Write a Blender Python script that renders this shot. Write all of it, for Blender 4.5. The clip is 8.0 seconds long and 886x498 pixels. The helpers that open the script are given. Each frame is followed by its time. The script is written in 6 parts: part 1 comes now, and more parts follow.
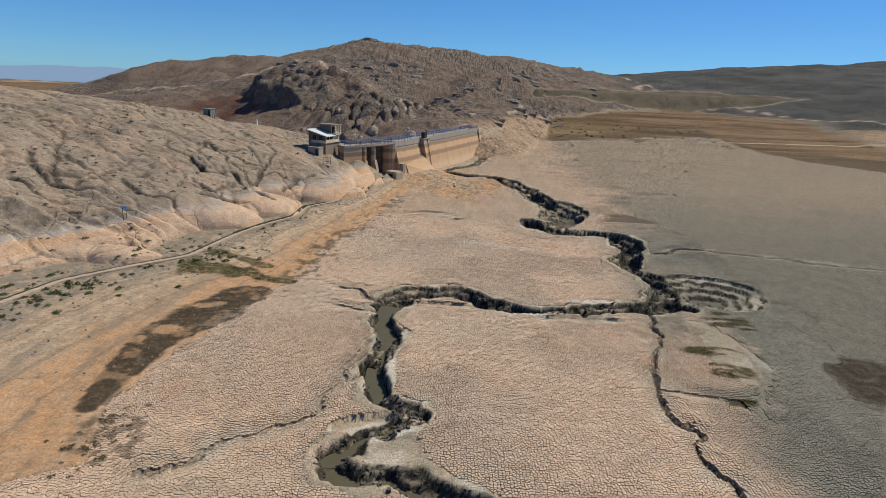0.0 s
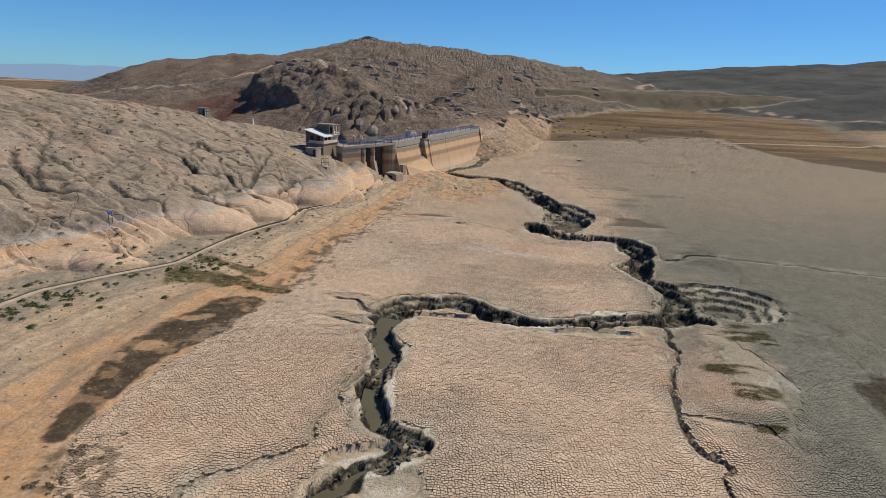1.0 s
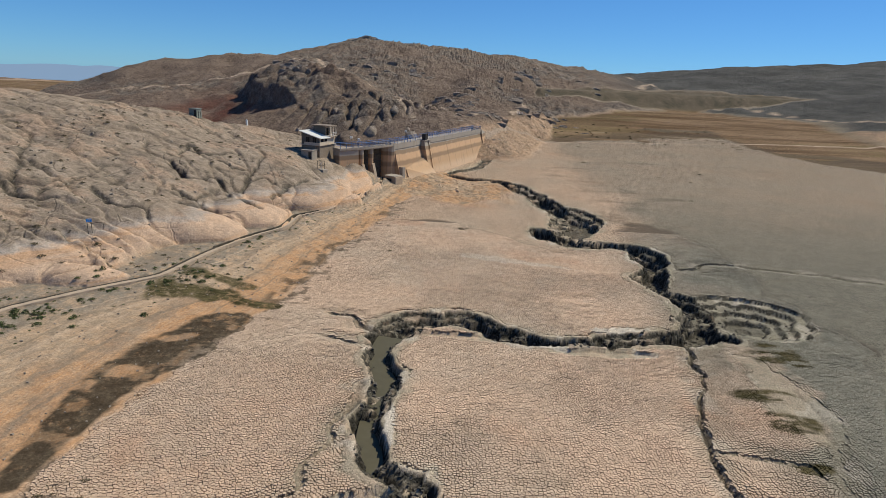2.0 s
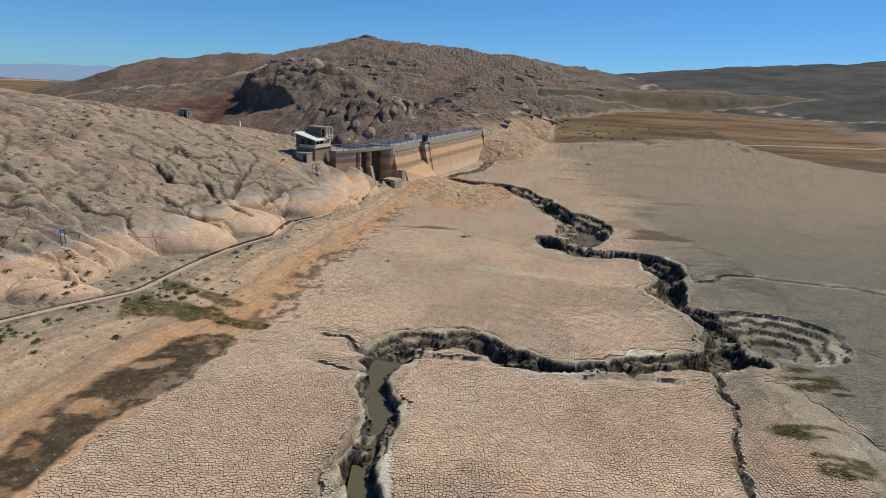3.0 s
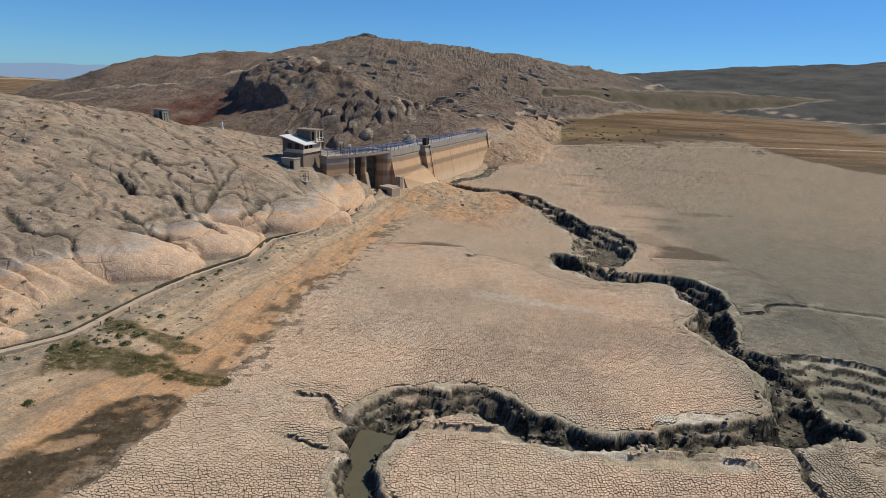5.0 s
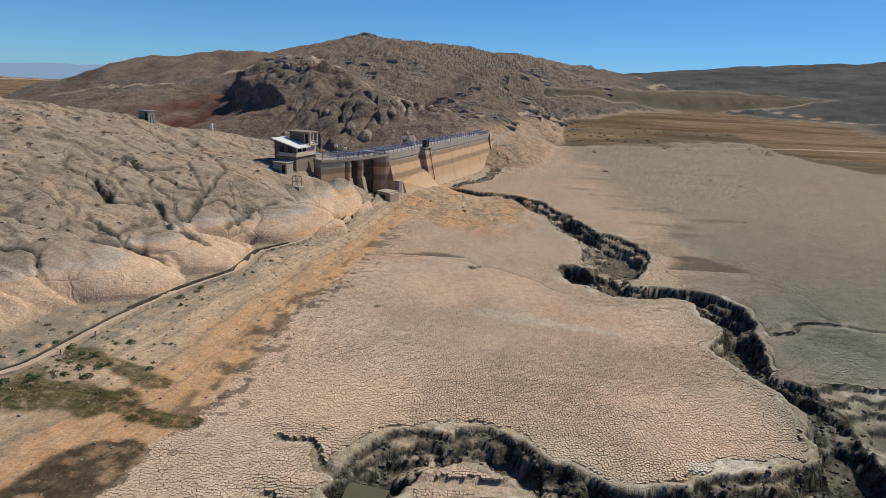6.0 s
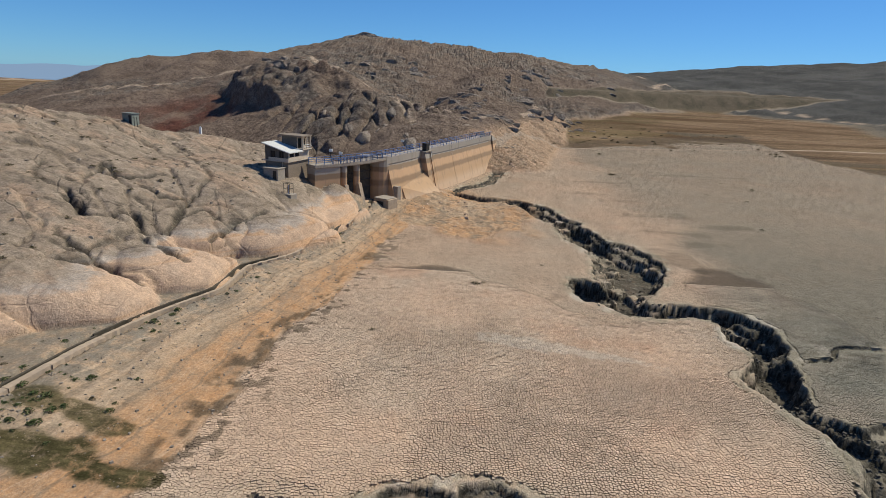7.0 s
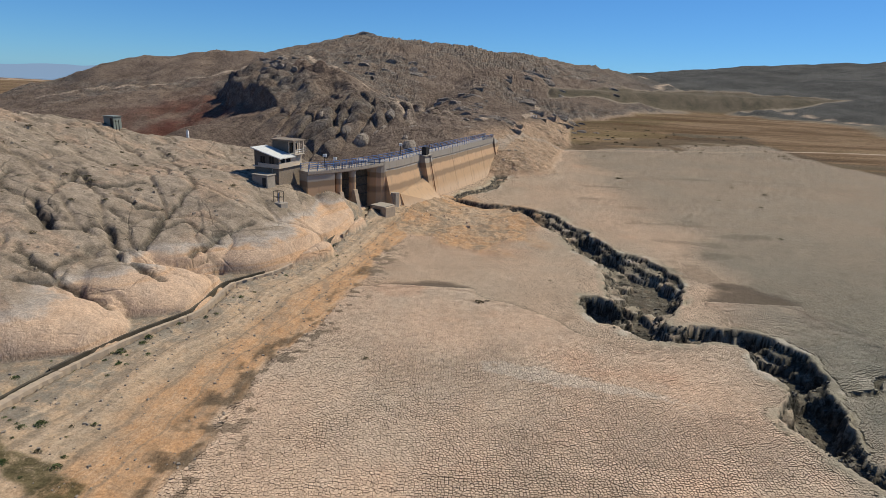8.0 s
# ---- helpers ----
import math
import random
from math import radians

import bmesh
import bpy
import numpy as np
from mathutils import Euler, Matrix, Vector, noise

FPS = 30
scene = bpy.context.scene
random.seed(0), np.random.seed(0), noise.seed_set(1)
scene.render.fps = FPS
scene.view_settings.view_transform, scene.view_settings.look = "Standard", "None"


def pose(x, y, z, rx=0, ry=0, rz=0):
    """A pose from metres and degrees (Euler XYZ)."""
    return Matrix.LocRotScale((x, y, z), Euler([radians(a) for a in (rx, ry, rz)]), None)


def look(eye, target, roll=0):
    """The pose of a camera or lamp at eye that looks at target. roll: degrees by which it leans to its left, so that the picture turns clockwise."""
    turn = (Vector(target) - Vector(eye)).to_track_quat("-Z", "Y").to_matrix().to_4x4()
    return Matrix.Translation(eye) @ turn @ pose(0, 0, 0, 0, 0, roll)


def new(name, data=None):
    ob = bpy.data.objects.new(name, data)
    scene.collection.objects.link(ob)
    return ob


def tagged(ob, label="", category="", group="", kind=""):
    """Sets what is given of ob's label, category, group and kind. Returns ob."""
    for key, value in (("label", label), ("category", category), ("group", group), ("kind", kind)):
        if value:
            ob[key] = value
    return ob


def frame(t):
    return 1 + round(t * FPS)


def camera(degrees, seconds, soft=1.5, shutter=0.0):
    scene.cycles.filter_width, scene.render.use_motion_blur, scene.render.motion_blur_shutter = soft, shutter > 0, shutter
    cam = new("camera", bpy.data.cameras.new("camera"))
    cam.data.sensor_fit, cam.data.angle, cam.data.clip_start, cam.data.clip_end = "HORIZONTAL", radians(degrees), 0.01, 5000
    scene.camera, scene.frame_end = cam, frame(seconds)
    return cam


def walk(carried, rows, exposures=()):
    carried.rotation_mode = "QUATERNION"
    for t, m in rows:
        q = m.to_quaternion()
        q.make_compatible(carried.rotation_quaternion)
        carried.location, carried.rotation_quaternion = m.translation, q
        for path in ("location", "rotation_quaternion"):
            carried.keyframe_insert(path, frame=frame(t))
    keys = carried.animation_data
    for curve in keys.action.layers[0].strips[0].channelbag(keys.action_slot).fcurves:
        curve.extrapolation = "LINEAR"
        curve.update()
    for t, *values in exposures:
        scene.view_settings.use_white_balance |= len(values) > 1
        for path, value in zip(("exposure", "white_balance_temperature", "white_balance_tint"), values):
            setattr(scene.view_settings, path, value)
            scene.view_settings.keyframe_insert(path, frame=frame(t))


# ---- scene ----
cam = camera(75.4, 8.0, 0.6)
PATH = [
    (0, (0.59, 0.46, 30.66), (0.21, 40.78, 18.88), 2.8),
    (0.5, (0.32, 2.77, 30.55), (-0.04, 43.07, 18.75), 2.9),
    (1, (0.15, 5.38, 30.53), (-0.23, 45.67, 18.71), 2.9),
    (1.5, (-0.15, 8.40, 30.43), (-0.50, 48.70, 18.61), 2.9),
    (3, (-0.92, 18.40, 30.16), (-1.24, 58.70, 18.35), 2.9),
    (3.5, (-1.09, 22.01, 30.03), (-1.43, 62.31, 18.23), 3.0),
    (4, (-1.26, 25.62, 29.88), (-1.60, 65.92, 18.10), 3.0),
    (4.5, (-1.41, 29.32, 29.76), (-1.76, 69.64, 17.95), 3.0),
    (6, (-1.83, 40.22, 29.59), (-2.23, 80.51, 17.77), 3.0),
    (6.5, (-1.93, 43.87, 29.55), (-2.39, 84.17, 17.77), 2.9),
    (7, (-2.06, 47.61, 29.65), (-2.52, 87.91, 17.83), 2.9),
    (7.5, (-2.23, 51.26, 29.71), (-2.71, 91.56, 17.89), 2.9),
    (8, (-2.33, 54.92, 29.82), (-2.81, 95.21, 18.00), 2.9),
]
walk(cam, [(t, look(eye, target, roll)) for t, eye, target, roll in PATH])

# ---- world, sun, exposure ----
SUN_AZ, SUN_EL = 33.0, 50.0          # degrees from +x towards +y, degrees above the horizon
world = bpy.data.worlds.new("sky")
scene.world = world
world.use_nodes = True
wn = world.node_tree
sky = wn.nodes.new("ShaderNodeTexSky")
sky.sky_type = "NISHITA"
sky.sun_disc = False
sky.sun_elevation = radians(SUN_EL)
sky.sun_rotation = radians(90 - SUN_AZ)
sky.altitude = 2500
sky.air_density, sky.dust_density, sky.ozone_density = 1.0, 0.0, 4.0
hue = wn.nodes.new("ShaderNodeHueSaturation")
hue.inputs["Saturation"].default_value = 1.1
soft_sky = wn.nodes.new("ShaderNodeGamma")
soft_sky.inputs["Gamma"].default_value = 0.72
tint = wn.nodes.new("ShaderNodeMix")
tint.data_type, tint.blend_type = "RGBA", "MULTIPLY"
tint.inputs["Factor"].default_value = 1.0
tint.inputs["B"].default_value = (0.5, 0.96, 1.44, 1)
wn.links.new(sky.outputs[0], hue.inputs["Color"])
wn.links.new(hue.outputs[0], soft_sky.inputs["Color"])
wn.links.new(soft_sky.outputs[0], tint.inputs["A"])
wn.links.new(tint.outputs["Result"], wn.nodes["Background"].inputs[0])
wn.nodes["Background"].inputs[1].default_value = 0.12
sun_data = bpy.data.lights.new("sun", "SUN")
sun_data.energy, sun_data.angle, sun_data.color = 4.9, radians(0.53), (1.0, 0.965, 0.81)
sun = new("sun", sun_data)
to_sun = Vector((math.cos(radians(SUN_EL)) * math.cos(radians(SUN_AZ)), math.cos(radians(SUN_EL)) * math.sin(radians(SUN_AZ)), math.sin(radians(SUN_EL))))
sun.matrix_world = look(to_sun * 300, (0, 0, 0))
scene.view_settings.exposure = 0.0


# ---- noise and plan arithmetic ----
def hash2(ix, iy, seed):
    h = (ix.astype(np.int64) * 374761393 + iy.astype(np.int64) * 668265263 + seed * 1442695041) & 0xFFFFFFFF
    h = ((h ^ (h >> 13)) * 1274126177) & 0xFFFFFFFF
    h = ((h ^ (h >> 16)) * 2246822519) & 0xFFFFFFFF
    return ((h ^ (h >> 15)) & 0xFFFFFF) / float(0xFFFFFF)


def vnoise(x, y, seed=0):
    """Smooth noise, -1 to 1."""
    ix, iy = np.floor(x), np.floor(y)
    fx, fy = x - ix, y - iy
    fx, fy = fx * fx * fx * (fx * (fx * 6 - 15) + 10), fy * fy * fy * (fy * (fy * 6 - 15) + 10)
    a, b = hash2(ix, iy, seed), hash2(ix + 1, iy, seed)
    c, d = hash2(ix, iy + 1, seed), hash2(ix + 1, iy + 1, seed)
    return 2 * ((a * (1 - fx) + b * fx) * (1 - fy) + (c * (1 - fx) + d * fx) * fy) - 1


def fbm(x, y, size, octaves=4, seed=0, gain=0.5):
    out, amp = 0, 1.0
    for k in range(octaves):
        out = out + amp * vnoise(x / size + 17.3 * k, y / size - 9.1 * k, seed + k)
        size, amp = size / 2.03, amp * gain
    return out


def worley(x, y, seed=0):
    """Nearest distance, second nearest less nearest, a random number of the cell, and a random tilt across it."""
    ix, iy = np.floor(x), np.floor(y)
    f1, f2, cell, lean = np.full(x.shape, 9.0), np.full(x.shape, 9.0), np.zeros(x.shape), np.zeros(x.shape)
    for dx in (-1, 0, 1):
        for dy in (-1, 0, 1):
            jx, jy = ix + dx, iy + dy
            ox, oy = x - jx - hash2(jx, jy, seed), y - jy - hash2(jx, jy, seed + 7)
            d = np.hypot(ox, oy)
            near = d < f1
            f2 = np.where(near, f1, np.minimum(f2, d))
            cell = np.where(near, hash2(jx, jy, seed + 13), cell)
            lean = np.where(near, (2 * hash2(jx, jy, seed + 19) - 1) * ox + (2 * hash2(jx, jy, seed + 23) - 1) * oy, lean)
            f1 = np.where(near, d, f1)
    return f1, f2 - f1, cell, lean


def smooth(a, b, v):
    t = np.clip((v - a) / (b - a), 0, 1)
    return t * t * (3 - 2 * t)


def softmax(a, b, k):
    h = np.clip(0.5 + 0.5 * (a - b) / k, 0, 1)
    return b * (1 - h) + a * h + k * h * (1 - h)


def along(x, y, line, reach=None):
    """Distance to a polyline of (x, y, value...), the values there, and the side (positive: to its left). reach: how far off it matters."""
    if reach is not None:
        d, vals, side = np.full(x.shape, 1e6), [np.ones(x.shape) for _ in line[0][2:]], np.zeros(x.shape)
        for k in range(0, len(line) - 1, 5):
            piece = line[k:k + 6]
            lx, ly = [p[0] for p in piece], [p[1] for p in piece]
            m = np.flatnonzero((x > min(lx) - reach) & (x < max(lx) + reach) & (y > min(ly) - reach) & (y < max(ly) + reach))
            if len(m):
                dm, vm, sm = along(x[m], y[m], piece)
                near = dm < d[m]
                m = m[near]
                d[m], side[m] = dm[near], sm[near]
                for v, w in zip(vals, vm):
                    v[m] = w[near]
        return d, vals, side
    best = np.full(x.shape, 1e9)
    vals = [np.zeros(x.shape) for _ in line[0][2:]]
    side = np.zeros(x.shape)
    for p, q in zip(line[:-1], line[1:]):
        vx, vy = q[0] - p[0], q[1] - p[1]
        n2 = vx * vx + vy * vy
        t = np.clip(((x - p[0]) * vx + (y - p[1]) * vy) / n2, 0, 1)
        d = np.hypot(x - p[0] - t * vx, y - p[1] - t * vy)
        near = d < best
        best = np.where(near, d, best)
        side = np.where(near, vx * (y - p[1]) - vy * (x - p[0]), side)
        for k in range(len(vals)):
            vals[k] = np.where(near, p[2 + k] + t * (q[2 + k] - p[2 + k]), vals[k])
    return best, vals, side


def curved(line, steps=4):
    """A polyline rounded by Catmull-Rom."""
    pts = [np.array(p, float) for p in line]
    pts = [2 * pts[0] - pts[1]] + pts + [2 * pts[-1] - pts[-2]]
    out = []
    for a, b, c, d in zip(pts[:-3], pts[1:-2], pts[2:-1], pts[3:]):
        for k in range(steps):
            t = k / steps
            out.append(tuple(0.5 * (2 * b + (c - a) * t + (2 * a - 5 * b + 4 * c - d) * t * t + (3 * b - a - 3 * c + d) * t ** 3)))
    return out + [tuple(pts[-2])]


# ---- the plan: gullies and cracks in the dry bed (x, y, half width at the rim) ----
STREAM = [(5, 36, 1.5), (0.5, 38.3, 1.6), (-3.1, 39.6, 1.7), (-6.7, 40, 1.5), (-8.7, 41.6, 1.4), (-7.3, 43.6, 1.3), (-5.3, 45.4, 1.3), (-3.1, 47, 1.25), (-2, 48.8, 1.4), (-3, 50, 1.5), (-5.3, 51.5, 1.4), (-6.4, 54.4, 1.6), (-6.9, 58.9, 1.4), (-6.6, 62.3, 1.5), (-6.2, 65.6, 1.8), (-7.4, 69.6, 1.7), (-8, 73.4, 1.6), (-7, 78, 2.3)]
ARM = [(-7.8, 76.5, 2.5), (-6.3, 79.1, 2.9), (-4.6, 81.3, 2.6), (-2.8, 81.9, 2.4), (-1.3, 81.2, 1.8), (0, 82, 2.3), (1.7, 82.6, 2.7), (3.5, 81.6, 2.5), (5.2, 80.2, 2), (6.8, 78.9, 1.9), (8.7, 77.8, 1.5), (10.9, 77.3, 1.3), (13.9, 76.9, 1.05), (16.5, 77, 1.05), (18.4, 77.6, 1.35), (21.4, 78.5, 2), (24.2, 79.2, 1.9), (27.2, 80, 2.2), (30.5, 80.7, 2.5), (33.5, 81.6, 2.8), (36.6, 80.8, 1.3)]
GORGE_S = [(33.2, 81.1, 2.4), (35, 85.8, 2.9), (37.3, 90.4, 2.9), (36.2, 95, 2.4), (33.8, 97.2, 1.5), (33.6, 100.1, 2.4), (34.4, 104.9, 3.2), (37.2, 109.7, 2.2), (37.5, 115.2, 3.4), (38, 120.3, 3.1), (35.1, 123.6, 2.9), (30.3, 124, 2.6), (26.1, 124, 3.8), (22.6, 128, 4.4), (19.6, 133.5, 2.6)]
GORGE_N = [(23.5, 127, 3.4), (28, 137, 5.2), (29.7, 147.2, 6.1), (29.3, 155, 5.5), (26.4, 159, 4.2), (24.7, 165.7, 4.4), (23.7, 174.1, 3.5), (20.9, 181.3, 3.9), (19, 188.5, 3.8), (15.8, 192.7, 3.4), (11.9, 195.7, 3.1), (7, 197.5, 2.9), (3.5, 199.3, 2.4), (-1.2, 202.6, 1.9)]
OUTLET = [(-1.3, 206, 1.2), (2, 213.5, 1.6), (6, 218, 1.7), (10, 227, 1.7), (13.4, 245, 1.9), (19.5, 257, 2.2), (27.8, 274, 1.9), (34.2, 282.5, 1.2)]
CRACK_W = [(-23.3, 39.4, 0.63), (-20.9, 39.7, 0.5), (-19.5, 40.4, 0.5), (-17.9, 43.4, 0.44), (-15.7, 44.4, 0.44), (-13.6, 46.4, 0.5), (-11.2, 48.3, 0.44), (-10.9, 49.5, 0.63), (-11.4, 51.1, 0.57), (-10.7, 52.8, 0.44), (-9.9, 56.5, 0.44), (-8.8, 60.6, 0.88), (-8.3, 64.5, 1.01)]
CRACK_E = [(30.9, 79, 0.63), (29.3, 71.8, 0.5), (27.4, 67.3, 0.44), (25.7, 61.1, 0.57), (24.4, 56, 0.57), (23.5, 51.9, 0.69), (23.9, 49.9, 0.63), (25.7, 48.3, 0.63), (24.3, 46.8, 0.5), (24.3, 44.3, 0.57), (25, 41.7, 0.57), (25.3, 39.2, 0.63), (25.7, 32.7, 0.63)]
CRACK_E2 = [(24.6, 56.7, 0.38), (26.7, 56, 0.35), (28.3, 55.3, 0.31), (32.3, 55, 0.25), (32.7, 53.4, 0.19)]
CRACK_E3 = [(38.2, 68.3, 0.38), (37.1, 62.4, 0.63), (34.8, 55.8, 0.69), (33.4, 52.4, 0.63), (33.8, 50.7, 0.38)]
CRACK_N = [(41.7, 110.4, 0.63), (50.3, 115.2, 0.63), (57.7, 113.7, 0.75), (68.2, 111.5, 0.69), (70.4, 109.8, 0.75), (84.8, 106.9, 0.63), (106.9, 105.6, 0.38)]

CRACK_A = [(-15.6, 83.1, 0.3), (-14.1, 82.2, 0.35), (-12.4, 81.9, 0.4), (-11.2, 79, 0.5), (-8.3, 77.8, 0.8)]
CRACK_B = [(-14.5, 75.6, 0.25), (-12.5, 74.9, 0.35), (-9.8, 74.3, 0.5), (-8.2, 73.8, 0.7)]

# shore of the mud and the old canal at the foot of the slope, as x by y
SHORE_Y = [10, 35, 39, 43, 48, 63, 83, 96, 111, 123, 151, 168, 173, 190]
SHORE_X = [-36, -35, -28, -29, -31, -29, -24, -21.5, -21, -17.6, -13.8, -10.7, -9.3, -6]
# where the dried mud gives way to the brown flats, as y by x
FAR_X = [5, 28, 48, 92, 140, 172, 176, 184, 200, 260, 420]
FAR_Y = [300, 318, 340, 352, 372, 384, 330, 290, 262, 215, 110]
CANAL_Y = [10, 50, 63, 74, 82, 88, 100, 110, 118, 128, 134, 145, 163, 182, 190]
CANAL_X = [-62, -58, -55.3, -53, -47, -41.5, -39.6, -36.5, -32.4, -32.4, -28.3, -23.9, -21.9, -20.2, -19]
FOOT_Y = [50, 75, 88, 100, 108, 120, 132, 145, 180]
FOOT_W = [16, 9, 7, 7, 4.5, 7, 4, 1.5, 1.5]
DAM_LINE = [(-30.4, 164.2), (-25.3, 169.5), (-20.8, 176.2), (-17.5, 182.8), (-13.7, 191.2), (-10.5, 201.0), (-3.2, 219.0), (5.6, 243.0), (10.9, 257.6)]
# rounded outcrops at the foot: x, y, turn, long and short radius, base, rise
DOMES = [(-44.3, 109.0, 20, 8.0, 5.6, 1.6, 5.4), (-40, 120.3, 25, 8.0, 6.0, 1.8, 5.2), (-30.3, 140.6, 48, 10.5, 5.8, 1.8, 5.4),
         (-25.5, 160, 70, 9, 5, 2, 2.8), (-40.8, 133.8, 45, 6.5, 5.0, 4, 3.6), (-35.2, 125.4, 40, 3.4, 2.0, 2, 2.0), (-56.5, 85.5, 15, 6.5, 4.2, 1.8, 3.0), (-49.5, 84.5, 10, 5.2, 3.0, 1.6, 2.6)]
# joints of the near slope: x, y, depth
CLEFTS_LOW = [
    [(-45.7, 125.4, 0.7), (-41.1, 121.6, 1.0), (-37.4, 120.3, 0.5)],
    [(-49.5, 113.0, 0.5), (-46.1, 115.2, 1.1), (-43.5, 115.0, 1.2), (-39.6, 112.7, 0.6)],
    [(-54.4, 119.9, 0.4), (-50.6, 117.3, 0.8), (-48.3, 117.1, 0.8), (-46.1, 115.2, 0.7)],
    [(-53.0, 116.6, 0.4), (-49.8, 116.2, 0.5), (-48.2, 116.6, 0.5)],
    [(-48.3, 117.1, 0.6), (-48.5, 120.0, 0.5), (-47.8, 124.7, 0.4), (-45.7, 125.4, 0.5)],
    [(-37.9, 130.8, 0.7), (-37.1, 133.9, 0.9), (-36.2, 138.0, 0.8), (-33.7, 143.1, 0.5)],
    [(-64.4, 110.2, 0.5), (-57.7, 105.7, 0.8), (-52.7, 106.0, 0.6), (-50.9, 104.3, 0.5)],
]
CLEFTS_MID = [
    [(-59.6, 130.2, 0.7), (-56.8, 127.5, 1.7), (-54.4, 125.3, 1.5)],
    [(-54.4, 125.3, 1.0), (-52.0, 126.9, 1.0), (-48.6, 130.0, 0.8), (-47.4, 127.5, 0.8), (-45.5, 127.0, 0.7), (-44.3, 129.6, 0.6)],
    [(-45.3, 147.5, 0.4), (-45.2, 139.1, 0.6), (-44.5, 132.6, 0.9), (-43.7, 128.8, 1.0)],
    [(-44.5, 132.6, 0.5), (-41.8, 137.3, 0.6), (-38.5, 135.3, 0.5), (-36.2, 134.7, 0.4)],
    [(-52.4, 138.5, 0.5), (-50.1, 137.3, 0.6), (-45.9, 138.8, 0.4)],
    [(-51.2, 134.1, 0.5), (-48.4, 133.1, 0.4)],
]
CLEFTS_TOP = [
    [(-62.0, 133.3, 0.5), (-59.4, 134.6, 0.7), (-59.9, 141.4, 0.7), (-57.2, 139.6, 0.7), (-54.9, 140.0, 0.6), (-51.7, 143.8, 0.5)],
    [(-67.0, 137.0, 0.6), (-64.8, 131.8, 0.6), (-59.1, 129.6, 0.4)],
    [(-59.3, 166.5, 0.4), (-48.7, 153.0, 0.5), (-45.3, 147.5, 0.4)],
    [(-69.3, 124.8, 0.7), (-64.8, 125.3, 0.6)],
]
CLEFTS_WEST = [
    [(-81.5, 110.1, 0.7), (-77.1, 105.1, 1.0), (-73.4, 102.4, 1.0), (-71.1, 101.9, 0.8), (-65.4, 103.2, 0.5)],
    [(-77.5, 99.4, 0.8), (-74.0, 98.3, 1.0), (-70.1, 95.4, 0.9)],
    [(-71.1, 101.9, 0.8), (-74.7, 106.7, 0.7), (-79.5, 116.6, 0.6), (-86.0, 127.6, 0.5)],
    [(-68.2, 104.4, 0.6), (-67.0, 111.1, 0.5), (-67.4, 120.1, 0.4)],
    [(-77.1, 113.7, 0.6), (-70.3, 109.6, 0.6)],
]
# ridges: x, y, height; then the fall on both sides
RIDGES = [
    ([(8.5, 272, 10.5), (-12.5, 296, 16)], 0.6),
    ([(-12.5, 296, 16), (-45, 330, 22.5), (-78, 330, 16), (-103, 302, 7.5)], 0.42),
    ([(-45, 330, 22.5), (-88, 428, 33), (-140, 553, 47)], 0.42),
    ([(-140, 553, 47), (-118, 600, 55), (-98, 640, 67), (-30, 654, 63), (50, 679, 62), (126, 704, 52), (224, 880, 50), (300, 1100, 48)], 0.25),
    ([(50, 679, 62), (32, 560, 44)], 0.28),
    ([(32, 560, 44), (18, 450, 28), (8, 350, 17), (0, 290, 12)], 0.46),
    ([(-400, 553, -8), (-362, 553, 5), (-335, 553, 14), (-288, 553, 25), (-267, 553, 35), (-206, 553, 44), (-140, 553, 47)], 0.40),
    ([(300, 1000, 55), (357, 1006, 63), (504, 1006, 79), (703, 1006, 94), (1400, 1000, 110)], 0.12),
    ([(300, 1900, 66), (585, 1886, 79), (900, 1900, 88)], 0.1),
    ([(-2600, 1500, -22), (-1500, 1500, -18), (-1150, 1500, -17), (-700, 1600, -24)], 0.045),
]


